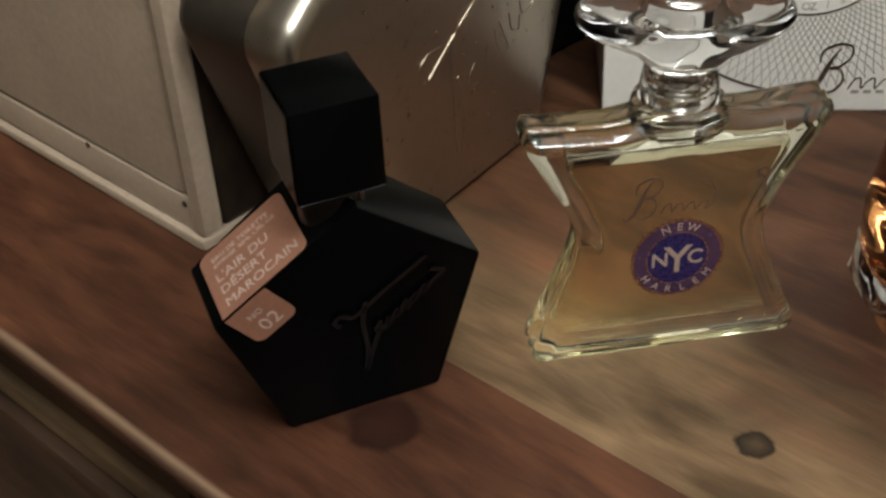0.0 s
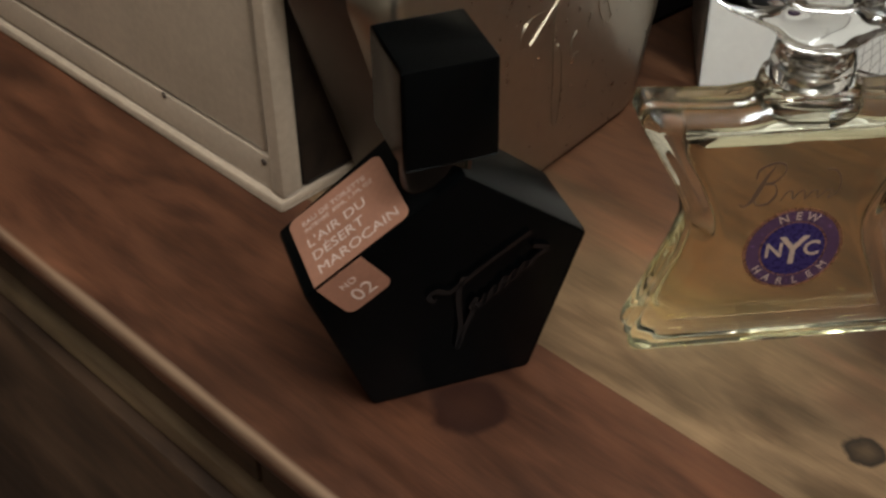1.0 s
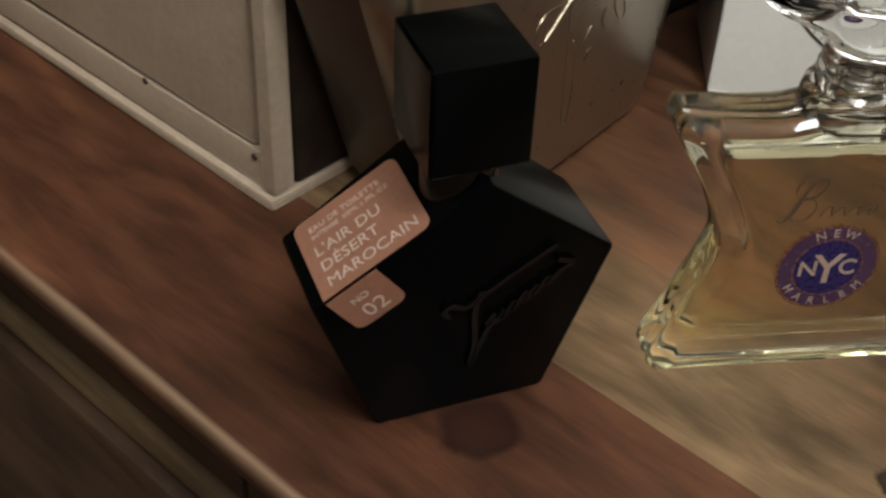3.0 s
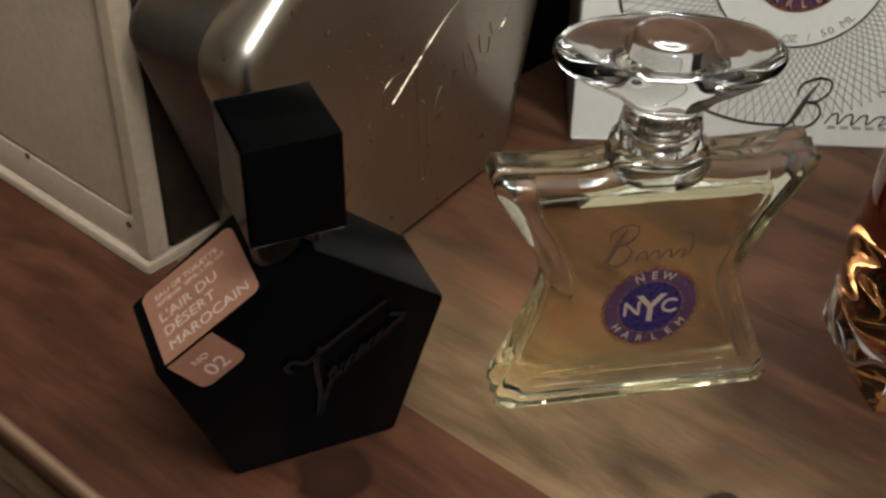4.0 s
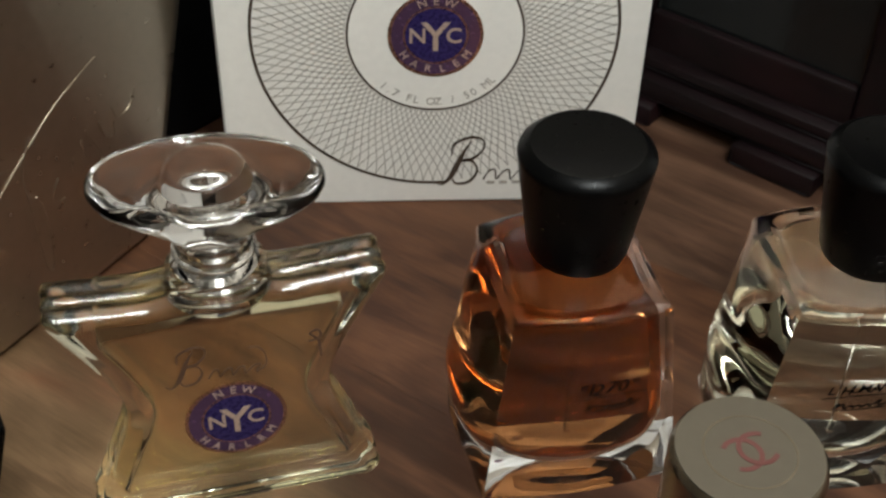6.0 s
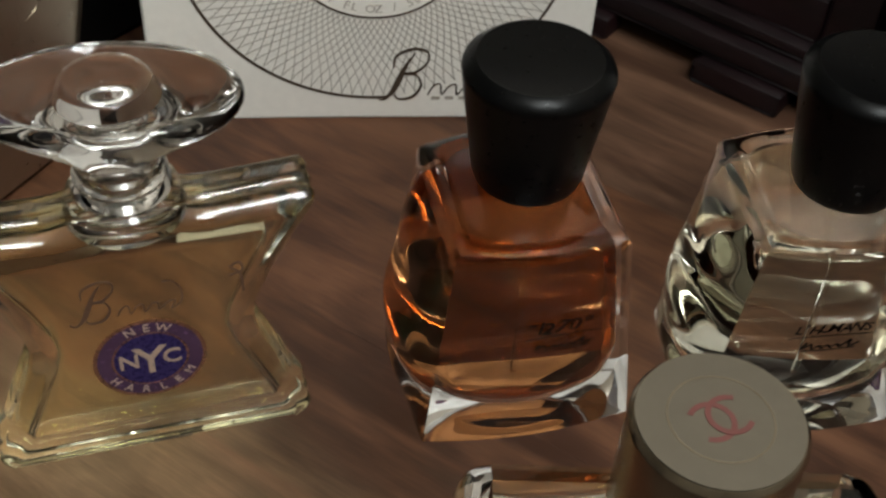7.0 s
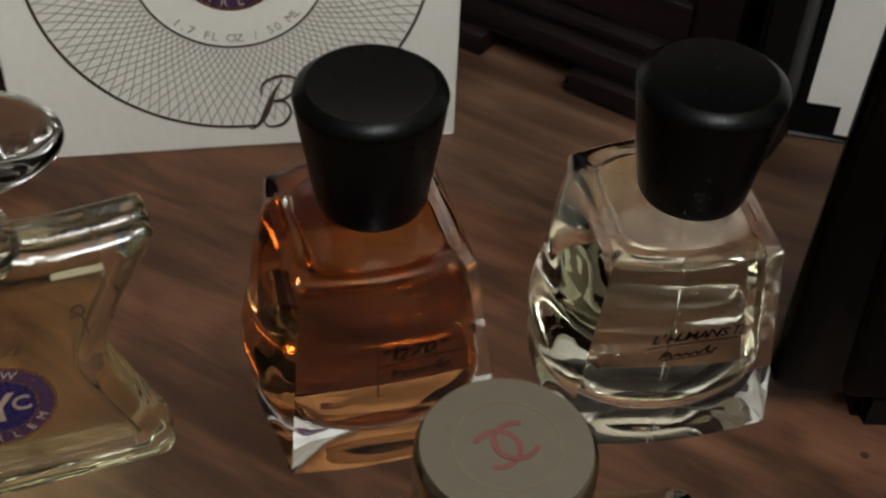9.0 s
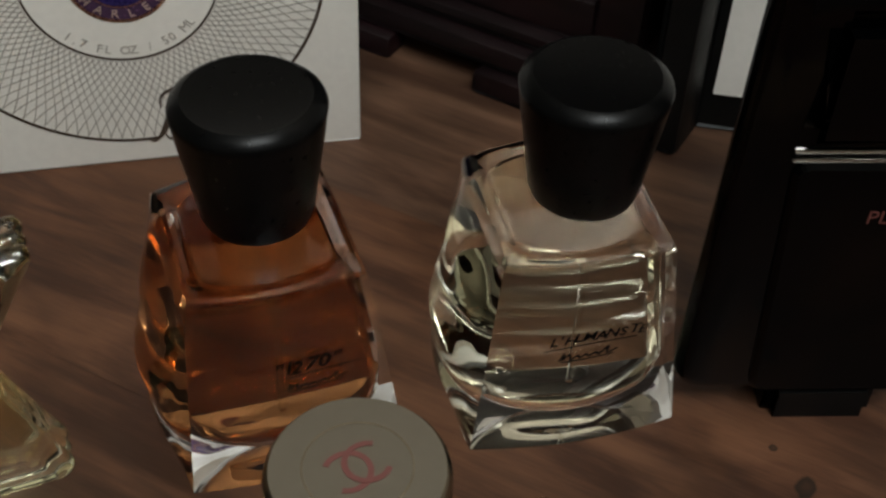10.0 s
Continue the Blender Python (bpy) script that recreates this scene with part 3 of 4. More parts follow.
def star_bottle():
    m = pose(0.1415, 0.057, 0, 0, 0, 12.1) @ pose(0.0365, 0, 0)
    root = thing("perfume_bottle", m, "clear star-shaped glass perfume bottle with straw-coloured perfume and a round badge", "perfume bottle", "perfume bottles on the dresser")
    # outline of the right half, from the middle of the base up to the neck
    half = [(0.0, 0.0), (0.0345, 0.0), (0.0372, 0.0004), (0.0384, 0.0020), (0.0380, 0.0055), (0.0356, 0.0105), (0.0312, 0.0215), (0.0272, 0.0315), (0.0254, 0.0385), (0.0262, 0.0435), (0.0304, 0.0535),
            (0.0362, 0.0640), (0.0400, 0.0702), (0.0409, 0.0732), (0.0396, 0.0752), (0.0360, 0.0756), (0.0280, 0.0744), (0.0205, 0.0734), (0.0165, 0.0738), (0.0140, 0.0750), (0.0122, 0.0756)]

    def reach(z):
        """Half the width at a height, evened out over the corners."""
        total = 0.0
        for dz in (-0.0012, -0.0006, 0.0, 0.0006, 0.0012):
            h = min(0.0756, max(0.0, z + dz))
            for (xa, za), (xb, zb) in zip(half[1:14], half[2:15]):
                if za <= h <= zb:
                    total += xa + (xb - xa) * (h - za) / max(1e-9, zb - za)
                    break
            else:
                total += 0.0392
        return total / 5

    def sliced(z0, z1, count, profile, wall):
        """A slab built of level slices: profile gives (inset, y) from front to back, wall the distance to the outline. Its top and foot follow the same profile as its sides."""
        bm, rows, nx, last = bmesh.new(), [], 32, len(profile) - 1

        def raised(x, y, z):
            # arms that rise a little to their tips, and a low swell under the neck
            high = max(0.0, (z - 0.060) / 0.0156) ** 2 if not wall else 0.0
            return bm.verts.new((x - 0.0014, y, z + high * (0.0016 * (abs(x) / 0.04) ** 2 - 0.0012 + 0.0022 * math.exp(-(x / 0.013) ** 4))))

        for k in range(count + 1):
            u = k / count
            z = z0 + (z1 - z0) * (u + 0.20 * math.sin(2 * math.pi * u) / -math.pi)
            w = reach(z) - wall - (0.0026 * max(0.0, 1 - (z1 - z) / 0.006) ** 2 if wall else 0.0)
            fit = [(w - i, y, min(max(z, z0 + 0.8 * i), z1 - 0.8 * i)) for i, y in profile]
            ring = [raised(-x + 2 * x * j / nx, y, h) for x, y, h in fit[:1] for j in range(nx + 1)]
            ring += [raised(x, y, h) for x, y, h in fit[1:-1]]
            ring += [raised(x - 2 * x * j / nx, y, h) for x, y, h in fit[-1:] for j in range(nx + 1)]
            ring += [raised(-x, y, h) for x, y, h in fit[-2:0:-1]]
            rows.append(ring)
        around = len(rows[0])
        for p, q in zip(rows, rows[1:]):
            for k in range(around):
                bm.faces.new((p[k], p[(k + 1) % around], q[(k + 1) % around], q[k]))
        for ring, z, way in ((rows[0], z0, 1), (rows[-1], z1, -1)):
            w = reach(z) - wall - (0.0026 if wall and way < 0 else 0.0)
            right, left = ring[nx + 1:nx + last], ring[:-last:-1]
            grid = [ring[:nx + 1]]
            for p in range(1, last):
                i, y = profile[p]
                grid.append([left[p - 1]] + [raised((w - i) * (2 * j / nx - 1), y, z + way * 0.8 * i) for j in range(1, nx)] + [right[p - 1]])
            grid.append(ring[nx + last:2 * nx + last + 1][::-1])
            for p, q in zip(grid, grid[1:]):
                for j in range(nx):
                    bm.faces.new((p[j], p[j + 1], q[j + 1], q[j]))
        bmesh.ops.remove_doubles(bm, verts=bm.verts[:], dist=0.00002)
        return bm

    # a thick slab whose edge is ribbed by two grooves
    skin = [(0.0058, -0.0031), (0.0046, -0.0030), (0.0036, -0.0026), (0.0022, -0.0014), (0.0008, -0.0002), (0.0001, 0.0010), (0.0003, 0.0022), (0.0014, 0.0032), (0.0016, 0.0040), (0.0005, 0.0048), (0.0, 0.0058), (0.0005, 0.0068),
            (0.0017, 0.0076), (0.0016, 0.0084), (0.0004, 0.0092), (0.0, 0.0104), (0.0005, 0.0118), (0.0018, 0.0130), (0.0040, 0.0138), (0.0060, 0.0139)]
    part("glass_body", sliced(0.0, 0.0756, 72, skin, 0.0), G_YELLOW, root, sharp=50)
    fill = [(0.0016, -0.0006), (0.0006, 0.0), (0.0, 0.0014), (0.0, 0.0096), (0.0006, 0.0110), (0.0016, 0.0114)]
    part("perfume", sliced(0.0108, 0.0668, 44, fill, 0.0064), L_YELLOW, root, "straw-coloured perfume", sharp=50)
    part("collar", lathe([(0.0, 0.0722), (0.0122, 0.0722), (0.0128, 0.0730), (0.0124, 0.0765), (0.0119, 0.0788), (0.0108, 0.0796), (0.0, 0.0796)], 56), G_CLEAR, root, "clear glass collar", m=pose(-0.0008, 0.0058, 0))
    part("spray_pump", lathe([(0.0062, 0.0797), (0.0062, 0.0820), (0.0050, 0.0826), (0.0050, 0.0880), (0.0036, 0.0886), (0.0036, 0.0905)], 40), M_STEEL, root, "polished steel spray pump", m=pose(-0.0008, 0.0060, 0))
    # stopper: a stem that flares into a wide oval dish with a dome in its middle
    stem = [(0.0105, 0.0772), (0.0102, 0.0790), (0.0096, 0.0800), (0.0099, 0.0812), (0.0092, 0.0822), (0.0095, 0.0834), (0.0089, 0.0844), (0.0093, 0.0856), (0.0090, 0.0866), (0.0105, 0.0884), (0.0125, 0.0905)]
    n = 72
    bm = bmesh.new()
    rows = []
    prof = stem + [(0.0150, 0.0926), (0.0200, 0.0944), (0.0240, 0.0960), (0.0260, 0.0978), (0.0267, 0.0994), (0.0265, 0.1008), (0.0256, 0.1018), (0.0240, 0.1022), (0.0205, 0.1017), (0.0160, 0.1007), (0.0125, 0.1002),
                   (0.0106, 0.1005), (0.0099, 0.1016), (0.0095, 0.1032), (0.0088, 0.1040), (0.0074, 0.1044), (0.0056, 0.1041), (0.0030, 0.1035), (0.0010, 0.1034)]
    for r, z in prof:
        flat = 1.0 if r <= 0.0126 else max(0.62, 1.0 - 0.38 * (r - 0.0126) / 0.010)
        rows.append([bm.verts.new((r * math.cos(2 * math.pi * k / n), r * flat * math.sin(2 * math.pi * k / n), z)) for k in range(n)])
    for a, b in zip(rows, rows[1:]):
        for k in range(n):
            bm.faces.new((a[k], a[(k + 1) % n], b[(k + 1) % n], b[k]))
    # hollow in the stem, closed as one skin
    inner = [(0.0072, 0.0772), (0.0068, 0.0890), (0.0045, 0.0905)]
    irows = [[bm.verts.new((r * math.cos(2 * math.pi * k / n), r * math.sin(2 * math.pi * k / n), z)) for k in range(n)] for r, z in inner]
    for a, b in zip([rows[0]] + irows, irows):
        for k in range(n):
            bm.faces.new((a[k], b[k], b[(k + 1) % n], a[(k + 1) % n]))
    bm.faces.new(irows[-1])
    bm.faces.new(rows[-1])
    part("stopper", bm, G_CLEAR, root, "clear oval glass stopper", m=pose(-0.0008, 0.0060, 0.0027, 0, 0, -9.8), sharp=40)
    badge(root, pose(-0.0009, -0.0034, 0.0345) @ FRONT, 0.0128)
    bm = bmesh.new()
    script(bm, pose(-0.0150, -0.0034, 0.0490) @ FRONT, 0.00120)
    ribbon(bm, bezier([(0.0175, 0.0535), (0.0205, 0.0545), (0.0200, 0.0570), (0.0180, 0.0560), (0.0200, 0.0535), (0.0205, 0.0480)], 6), 0.0006, pose(0.001, -0.0034, 0.0035) @ FRONT)
    part("script", bm, M_SCRIPT, root, "brown flowing script strokes", smooth=False)
    bm = bmesh.new()
    ribbon(bm, [(-0.004, 0.0035), (0.006, 0.0035)], 0.0006, pose(0, -0.0030, 0) @ FRONT)
    part("mark", bm, M_INK, root, smooth=False)


star_bottle()


# ---- square bottles with black caps ----
def square_bottle(m, label, liquid, liquid_label, title, axis):
    """axis: where the neck stands in the plan."""
    root = thing("perfume_bottle", m, label, "perfume bottle", "perfume bottles on the dresser")
    H = 0.0672
    n = 24
    ax, ay = axis

    def ring(v, wall=0.0, soft=0.0):
        """One level: a rectangle whose front, back and left sides bow outwards; wall: set in by so much; soft: how round the corners are."""
        x0, x1, y0, y1 = -0.0275 + 0.0041 * v + wall, 0.0268 - 0.0105 * v - wall, -0.0028 * v + wall, 0.0415 - 0.0045 * v - wall
        bow = math.sin(math.pi * min(1.0, 0.04 + 0.96 * v)) ** 0.8
        left, right, front, back = 0.0080 * bow, 0.0012 * bow, 0.0028, 0.0032
        pts = []
        for side in range(4):
            for k in range(n):
                t = k / n
                b = math.sin(math.pi * t)
                if side == 0:
                    x, y = x0 + (x1 - x0) * t, y0 - front * b
                elif side == 1:
                    x, y = x1 + right * b, y0 + (y1 - y0) * t
                elif side == 2:
                    x, y = x1 + (x0 - x1) * t, y1 + back * b
                else:
                    # three broad flutes down the bulging side
                    flute = 0.0008 * math.cos(3.1 * 2 * math.pi * v) * b * bow
                    x, y = x0 - left * b ** 0.75 + flute, y1 + (y0 - y1) * t
                if soft:
                    cx, cy = (x0 + x1) / 2, (y0 + y1) / 2
                    ux, uy = (x - cx) / (x1 - x0) * 2, (y - cy) / (y1 - y0) * 2
                    r = max(abs(ux), abs(uy), 1e-6)
                    e = 2.0 + 6.0 / soft
                    round_to = r / (abs(ux) ** e + abs(uy) ** e) ** (1 / e)
                    x, y = cx + (x - cx) * round_to, cy + (y - cy) * round_to
                pts.append((x, y))
        return pts

    bm = bmesh.new()
    rows = []
    # hollow under the base
    foot = ring(0.0)
    for s, z in ((0.08, 0.0026), (0.35, 0.0023), (0.60, 0.0016), (0.80, 0.0008), (0.90, 0.0002)):
        rows.append([bm.verts.new((0.0235 * s * math.cos(a) - 0.0004, 0.0205 + 0.0185 * s * math.sin(a), z)) for a in [math.atan2(y - 0.0205, x) for x, y in foot]])
    for j in range(33):
        v = 0.965 * j / 32
        rows.append([bm.verts.new((x, y, H * v)) for x, y in ring(v)])
    # shoulder: a narrow rounded rim, a shallow step inside it, then a slow rise to the neck
    for wall, dz, soft in ((0.0003, -0.0012, 0.0), (0.0009, -0.0003, 0.05), (0.0020, 0.0002, 0.2), (0.0034, 0.0001, 0.5), (0.0044, -0.0006, 0.8), (0.0052, -0.0008, 1.0), (0.0066, -0.0004, 1.2)):
        rows.append([bm.verts.new((x, y, H + dz)) for x, y in ring(1.0, wall, soft)])
    last = ring(1.0, 0.0066, 1.2)
    for s, dz in ((0.35, 0.0004), (0.75, 0.0010), (1.0, 0.0012)):
        rows.append([bm.verts.new((x + (ax + 0.009 * math.cos(math.atan2(y - ay, x - ax)) - x) * s, y + (ay + 0.009 * math.sin(math.atan2(y - ay, x - ax)) - y) * s, H + dz)) for x, y in last])
    for a, b in zip(rows, rows[1:]):
        for k in range(4 * n):
            bm.faces.new((a[k], a[(k + 1) % (4 * n)], b[(k + 1) % (4 * n)], b[k]))
    bm.faces.new(rows[0])
    bm.faces.new(rows[-1])
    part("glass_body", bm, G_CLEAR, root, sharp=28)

    # chamber: follows the outer form at a wall's distance, down to a bowl-shaped round floor
    def pot(z0, z1):
        out = bmesh.new()
        rr = []
        for k in range(27):
            u = k / 26
            z = z0 + (z1 - z0) * u ** 1.6
            v = z / H
            fill = max(0.0, 1 - (1 - min(1.0, (z - z0) / 0.0115)) ** 2.2) ** 0.5
            fill = 0.10 + 0.90 * fill
            square = min(1.0, max(0.0, (z - 0.009) / 0.016))
            top = max(0.0, (z - z1 + 0.006) / 0.006)
            rr.append([])
            pts = ring(v, 0.0036 + 0.0016 * top ** 2, 0.35)
            cx, cy = -0.0010 - 0.003 * v, 0.0200
            for x, y in pts:
                a = math.atan2((y - cy) / 0.0168, (x - cx) / 0.0215)
                ex, ey = cx + 0.0215 * math.cos(a), cy + 0.0168 * math.sin(a)
                px, py = ex + (x - ex) * square, ey + (y - ey) * square
                rr[-1].append(out.verts.new((cx + (px - cx) * fill, cy + (py - cy) * fill, z)))
        for a, b in zip(rr, rr[1:]):
            for k in range(4 * n):
                out.faces.new((a[k], a[(k + 1) % (4 * n)], b[(k + 1) % (4 * n)], b[k]))
        out.faces.new(rr[0])
        out.faces.new(rr[-1])
        return out

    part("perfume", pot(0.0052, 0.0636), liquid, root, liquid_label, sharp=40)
    part("tube", lathe([(0.0008, 0.0122), (0.0008, 0.0645)], 12), G_TUBE, root, "thin dip tube", m=pose(ax, ay, 0))
    part("neck", lathe([(0.0095, H + 0.0014), (0.0095, H + 0.0035)], 40), G_CLEAR, root, m=pose(ax, ay, 0))
    cap = [(0.0, 0.0), (0.0110, 0.0), (0.0122, 0.0008), (0.0129, 0.0028), (0.0142, 0.012), (0.0158, 0.022), (0.0166, 0.0284), (0.0168, 0.0296), (0.0165, 0.0305), (0.0145, 0.0322), (0.0138, 0.0325), (0.0132, 0.0323), (0.0, 0.0321)]
    part("cap", lathe(cap, 64), M_BLACKCAP, root, "tapered black painted wooden cap", m=pose(ax, ay, H + 0.0018))
    # handwriting on the front
    bm = bmesh.new()
    wm = Matrix(((1, 0, 0, 0), (0, 0, -1, -0.0034), (0, 1, 0, 0), (0, 0, 0, 1)))
    wm = Matrix(((1, 0, 0, 0), (0, 1, -0.0028 / H, 0), (0, 0, 1, 0), (0, 0, 0, 1))) @ wm
    text, size, tx = title
    at = tx
    for k, ch in enumerate(text):
        # each letter a little askew, as written by hand
        letters(bm, ch, size * (1 + 0.10 * math.sin(3.1 * k)), wm @ pose(at, 0.0410 + 0.0001 * k + 0.0003 * math.sin(2.3 * k), 0, 0, 0, 3 * math.sin(1.7 * k)), "LEFT", 0.00004, 0.00007, slant=0.22)
        at += size * (0.28 if ch in "'I1" else 0.36 if ch == '"' else 0.74 if ch == "M" else 0.54)
    ribbon(bm, bezier([(tx - 0.001, 0.0395), (tx + 0.008, 0.0402), (tx + 0.0215, 0.0408)], 6), 0.0003, wm)
    sig = [(tx + 0.0030, 0.0352), (tx + 0.0042, 0.0378), (tx + 0.0036, 0.0356), (tx + 0.0054, 0.0372), (tx + 0.0058, 0.0354), (tx + 0.0076, 0.0366), (tx + 0.0080, 0.0356), (tx + 0.0096, 0.0366), (tx + 0.0102, 0.0358),
           (tx + 0.0120, 0.0369), (tx + 0.0126, 0.0360), (tx + 0.0150, 0.0385), (tx + 0.0146, 0.0362), (tx + 0.0172, 0.0374)]
    ribbon(bm, bezier(sig, 5), 0.00055, wm)
    ribbon(bm, bezier([(tx + 0.0036, 0.0347), (tx + 0.010, 0.0349), (tx + 0.0165, 0.0357)], 5), 0.0004, wm)
    part("handwriting", bm, M_GLOSS, root, "black handwriting", smooth=False)


square_bottle(pose(0.2409, 0.0610, 0, 0, 0, 8.5) @ pose(0.0275, 0, 0), "square glass perfume bottle of amber perfume with a tapered black cap", L_AMBER, "deep amber perfume", ('"1270"', 0.0060, -0.0065), (-0.0019, 0.0198))
square_bottle(pose(0.3103, 0.0627, 0, 0, 0, 1.7) @ pose(0.0275, 0, 0), "square glass perfume bottle of pale perfume with a tapered black cap", L_PALE, "pale yellow perfume", ("L'HUMANISTE", 0.0042, -0.0118), (0.0, 0.0170))


# ---- flat clear bottle with a round champagne cap ----
def flat_bottle():
    root = thing("perfume_bottle", pose(0.2705, -0.0296, 0, 0, 0, -4), "flat clear rectangular perfume bottle with a round champagne metal cap", "perfume bottle", "perfume bottles on the dresser")
    bm = box(-0.034, -0.020, 0.0, 0.038, 0.0205, 0.0885)
    bmesh.ops.bevel(bm, geom=bm.edges[:], offset=0.0062, segments=6, affect="EDGES", profile=0.5)
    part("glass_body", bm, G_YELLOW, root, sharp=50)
    bm = box(-0.0270, -0.0138, 0.011, 0.0310, 0.0142, 0.0800)
    bmesh.ops.bevel(bm, geom=bm.edges[:], offset=0.0085, segments=7, affect="EDGES")
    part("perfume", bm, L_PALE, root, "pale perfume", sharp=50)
    cap = part("cap", lathe([(0.0, 0.0888), (0.0122, 0.0888), (0.0126, 0.0894), (0.0126, 0.1224), (0.0124, 0.1232), (0.0118, 0.1240), (0.0, 0.1241)], 80), M_GOLDCAP, root, "brushed champagne metal cap")
    part("cap_disc", disc(0, 0.0117, pose(0, 0, 0.12412), 0.00008), M_GOLDTOP, cap)
    part("ring", disc(0.0072, 0.0075, pose(0, 0, 0.12422), 0.00005), M_GOLDCAP, cap)
    bm = bmesh.new()
    for side in (-1, 1):
        arc = [(side * (0.0015 + 0.0031 * math.cos(radians(t))), 0.0030 * math.sin(radians(t))) for t in range(48, 313, 8)]
        ribbon(bm, arc, 0.0008, pose(0, 0, 0.12424 + 0.00004 * side, 0, 0, 26), 0.00008)
    part("emblem", bm, M_REDINK, cap, "two interlaced red arcs", smooth=False)
    bm = bmesh.new()
    letters(bm, "A", 0.0075, pose(-0.019, 0.0205, 0.048) @ FRONT, "CENTER", 0.00005)
    part("writing", bm, M_REDINK, root, smooth=False)


flat_bottle()


# ---- white carton ----
def carton():
    x0, y0, w, h, d = 0.1635, 0.1914, 0.1374, 0.137, 0.052
    root = thing("carton", pose(x0 + w / 2, y0, 0), "white square perfume carton with a line rosette and round badge", "carton")
    part("body", box(-w / 2, 0, 0, w / 2, d, h, 0.0008), M_CARD, root)
    c = pose(0.0008, -0.0001, 0.0668) @ FRONT
    # the outer ring breaks off where the script runs across it
    bm = bmesh.new()
    ribbon(bm, [(0.0583 * math.cos(radians(t)), 0.0583 * math.sin(radians(t))) for t in range(-46, 275, 2)], 0.0010, c, 0.00008)
    part("outer_ring", bm, M_INK, root, "dark brown printed ring", smooth=False)
    part("inner_ring", disc(0.0277, 0.0284, c, 0.00008, 96), M_INK, root)
    bm = bmesh.new()
    k_lines, seg = 108, 14
    for s in (-1, 1):
        for k in range(k_lines):
            a0 = 2 * math.pi * k / k_lines
            path = []
            for i in range(seg + 1):
                t = i / seg
                r = 0.0286 + (0.0577 - 0.0286) * t
                a = a0 + s * 0.34 * (1 - t) ** 1.5
                path.append((r * math.cos(a), r * math.sin(a)))
            ribbon(bm, path, 0.00027, c, 0.00004)
    rosette = part("rosette", bm, M_GREYINK, root, "fine crossing grey lines", smooth=False)
    rosette["kind"] = "stuff"
    bm = bmesh.new()
    ring_letters(bm, "1.7 FL OZ / 50 ML", 0.0040, 0.0262, 222, -5.6, c, True)
    part("writing", bm, M_GREYINK, root, smooth=False)
    badge(root, c, 0.0152)
    # script over the rosette, on a white ground
    bm = bmesh.new()
    script(bm, pose(0.0045, -0.0003, 0.0080) @ FRONT, 0.0019)
    part("script", bm, M_INK, root, "dark brown flowing script strokes", smooth=False)
    bm = bmesh.new()
    for k in range(7):
        ribbon(bm, [(0.0195 + 0.0044 * k, 0.0082), (0.0222 + 0.0044 * k, 0.0082)], 0.0013, pose(0, -0.0001, 0) @ FRONT)
    part("small_print", bm, M_GREYINK, root, smooth=False)


carton()


# ---- mahogany chest ----
def chest():
    root = thing("jewellery_chest", pose(0.350, 0.2030, 0, 0, 0, -42), "dark mahogany jewellery chest with stepped mouldings and a dark glass panel", "chest")
    x0, x1, d = -0.080, 0.046, 0.13
    for a, b in ((x0, x0 + 0.035), (-0.012, 0.022), (x1 - 0.012, x1)):
        part("foot", box(a, 0.0, 0.0, b, 0.012, 0.009, 0.002), M_MAHOG, root)
    part("plinth", box(x0, 0.004, 0.009, x1, d, 0.018, 0.0025), M_MAHOG, root)
    part("moulding", box(x0 + 0.002, 0.009, 0.018, x1 - 0.002, d, 0.024, 0.0028), M_MAHOG, root)
    part("body", box(x0 + 0.006, 0.020, 0.024, x1 - 0.006, d, 0.20, 0.002), M_MAHOG, root)
    for a, b in ((x0 + 0.006, x0 + 0.022), (x1 - 0.022, x1 - 0.006)):
        part("stile", box(a, 0.014, 0.024, b, 0.0198, 0.20, 0.0015), M_MAHOG, root)
    part("rail", box(x0 + 0.0222, 0.014, 0.024, x1 - 0.0222, 0.0198, 0.040, 0.0015), M_MAHOG, root)
    part("panel", box(x0 + 0.0222, 0.0175, 0.0402, x1 - 0.0222, 0.0198, 0.199), M_PANEL, root, "dark glass panel")


chest()


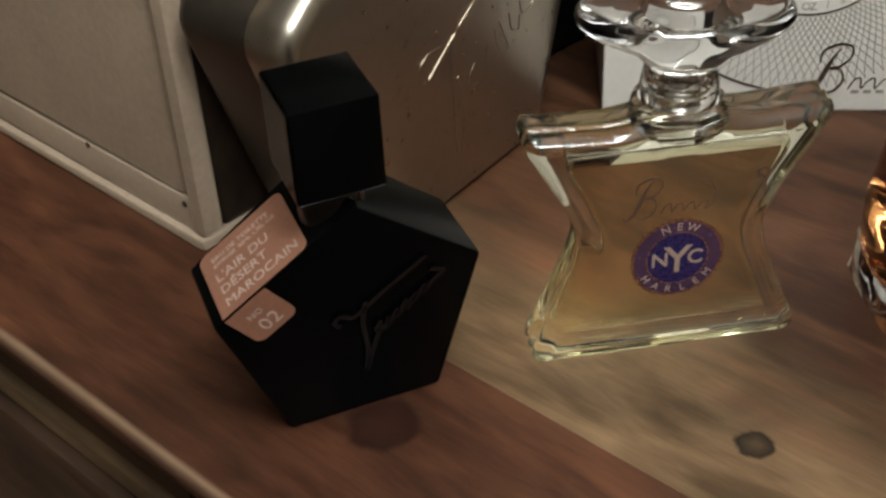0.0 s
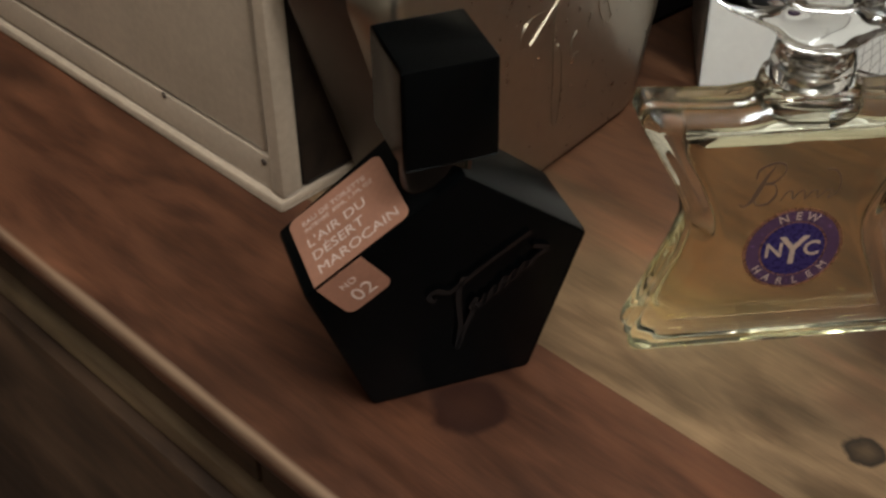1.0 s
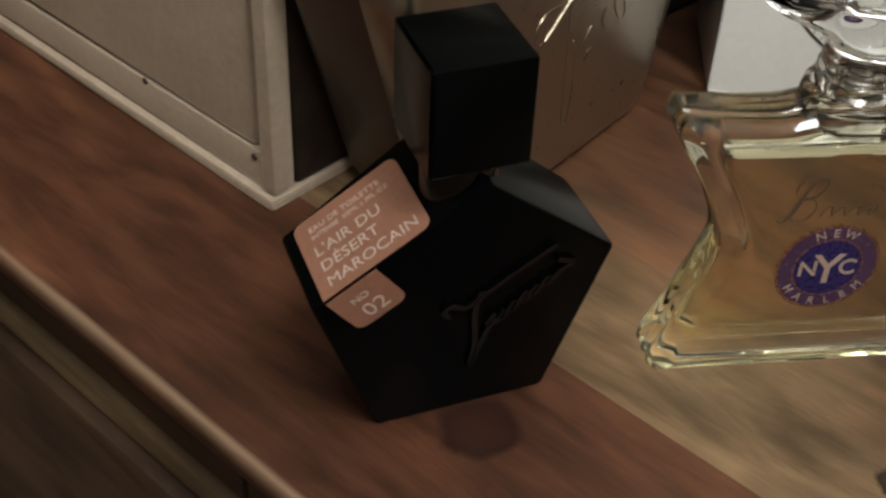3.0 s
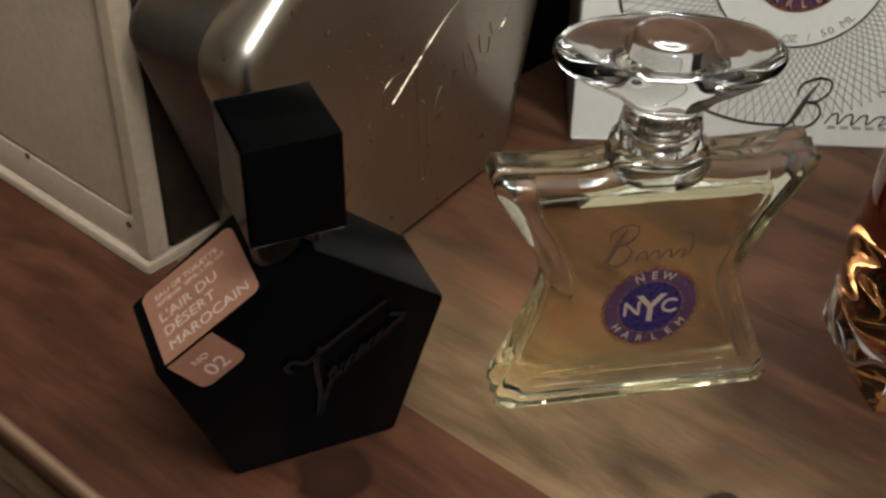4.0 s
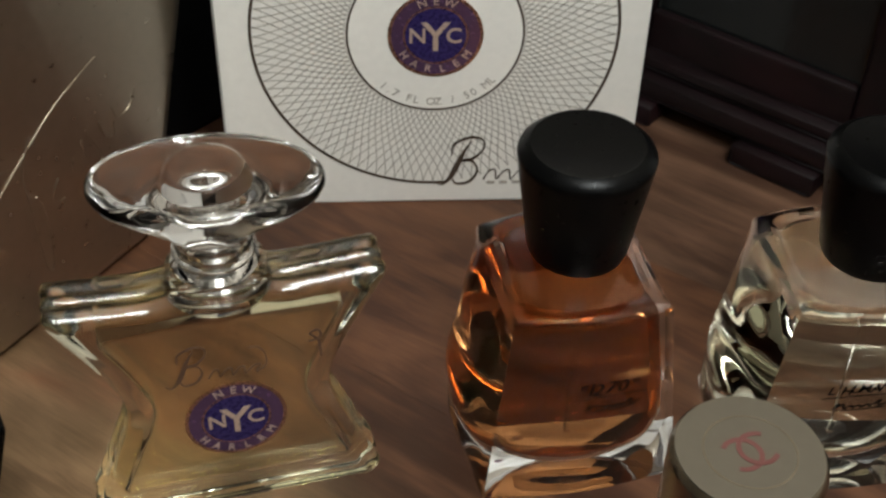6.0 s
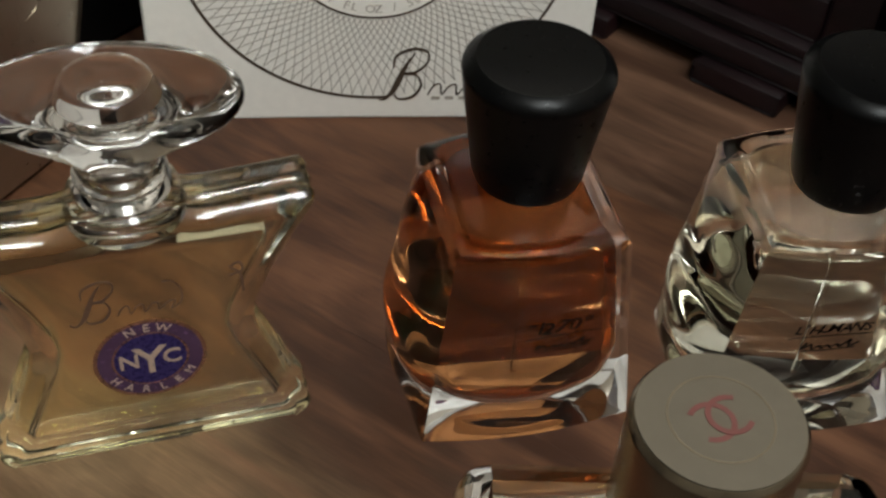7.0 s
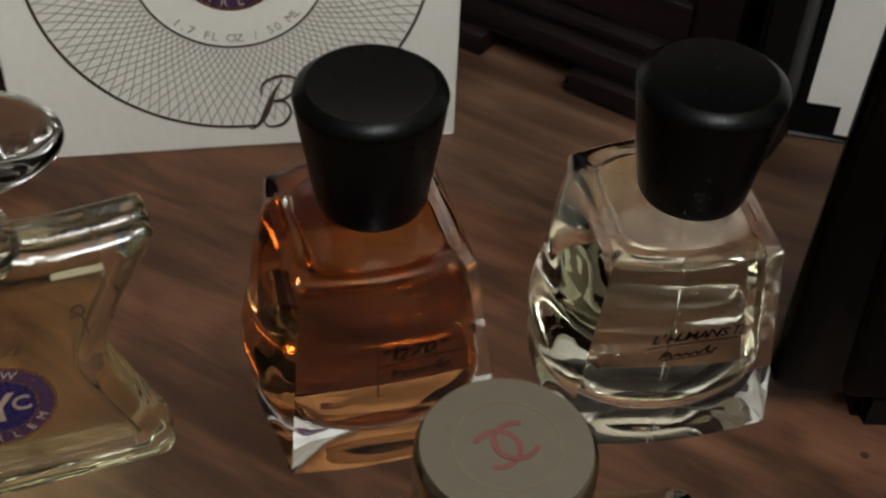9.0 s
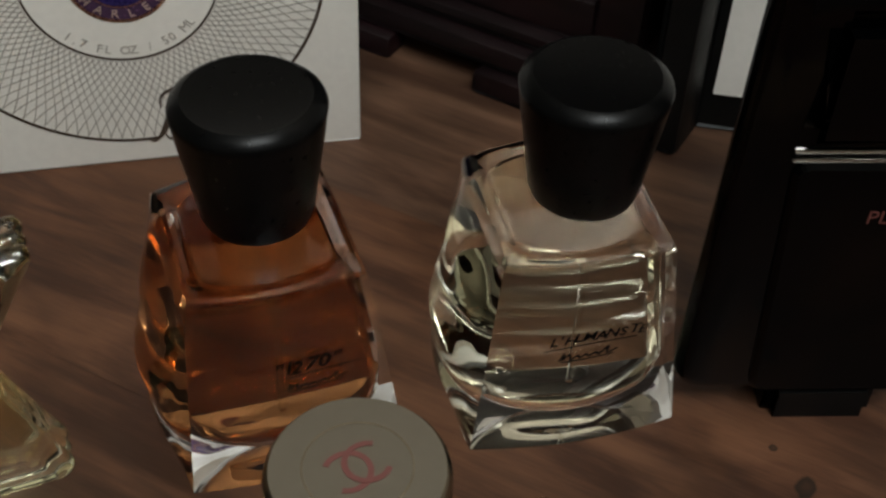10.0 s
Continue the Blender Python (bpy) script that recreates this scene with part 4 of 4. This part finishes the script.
# ---- black bottle with a foot ----
def tall_bottle():
    root = thing("perfume_bottle", pose(0.4022, 0.0582, 0, 0, 0, -9), "tall glossy black perfume bottle standing on a narrow foot", "perfume bottle", "perfume bottles on the dresser")
    outline = [(-0.0395, 0.0080), (0.0395, 0.0080), (0.0395, 0.150), (-0.0395, 0.150)]
    bm = stack([(round_corners(inset_loop(outline, d), 0.008, 6), y) for d, y in ((0.0090, 0.0200), (0.0060, 0.0170), (0.0035, 0.0130), (0.0012, 0.0090), (0.0002, 0.0066), (0.0, 0.0052), (0.0006, 0.0037), (0.0018, 0.0026), (0.0034, 0.0020))])
    for v in bm.verts:
        v.co.x *= 1 - 0.55 * (v.co.z - 0.008)
    part("body", bm, M_GLOSS, root, sharp=50)
    bm = box(-0.0145, 0.0, 0.0, 0.0145, 0.021, 0.0095)
    bmesh.ops.bevel(bm, geom=[e for e in bm.edges if abs(e.verts[0].co.z - e.verts[1].co.z) > 0.005], offset=0.003, segments=2, affect="EDGES")
    part("foot", bm, M_MATTE, root, "matt black foot")
    # front panel with a slanting left edge and a ledge on top
    loop = [(-0.0200, 0.0095), (0.0200, 0.0095), (0.0245, 0.086), (-0.0245, 0.086)]
    part("front_panel", stack([(round_corners(loop, 0.004, 4), 0.0055), (round_corners(inset_loop(loop, 0.0002), 0.004, 4), 0.0012), (inset_loop(round_corners(loop, 0.004, 4), 0.0016), 0.0)]), M_GLOSS, root, "satin black front panel")
    for z in (0.0862, 0.0887):
        part("ledge", box(-0.0250, 0.001, z - 0.0005, 0.0250, 0.006, z + 0.0005, 0.0004), M_STEEL, root, "bright glass ledge")
    bm = box(-0.0245, -0.002, 0.0902, 0.0245, 0.010, 0.1237)
    bmesh.ops.bevel(bm, geom=bm.edges[:], offset=0.004, segments=6, affect="EDGES")
    part("cap", bm, M_GLOSS, root, "glossy black cap")
    bm = bmesh.new()
    letters(bm, "PL", 0.0055, pose(-0.0050, -0.0002, 0.0690) @ FRONT, "LEFT", 0.00005)
    part("writing", bm, M_REDINK, root, smooth=False)


tall_bottle()


# ---- things behind ----
def panel_box():
    root = thing("storage_box", pose(0.4082, 0.1805, 0, 0, 0, -20), "dark storage box with a white rounded front panel", "box")
    part("body", box(0, 0, 0, 0.13, 0.09, 0.17, 0.003), M_MATTE, root)
    bm = box(0.006, -0.0012, 0.005, 0.124, -0.0001, 0.165)
    bmesh.ops.bevel(bm, geom=[e for e in bm.edges if abs(e.verts[0].co.y - e.verts[1].co.y) > 0.0005], offset=0.011, segments=6, affect="EDGES")
    part("panel", bm, M_CARD, root, "white rounded panel")


panel_box()


def black_block(m, x0, x1, d, h, label):
    root = thing("black_block", m, label, "case")
    part("body", box(x0, 0, 0, x1, d, h, 0.003), M_MATTE, root)
    part("lid", box(x0 - 0.001, -0.001, h + 0.0005, x1 + 0.001, d + 0.001, h + 0.02, 0.003), M_MATTE, root)


black_block(pose(0.150, 0.2365, 0, 0, 0, 47), -0.05, 0.12, 0.10, 0.12, "matt black case standing behind the tin")
# added block, stands in for the dark shade between chest and storage box
black_block(pose(0.352, 0.2075, 0, 0, 0, -42), 0.050, 0.063, 0.018, 0.15, "narrow black block added for the shade beside the chest")
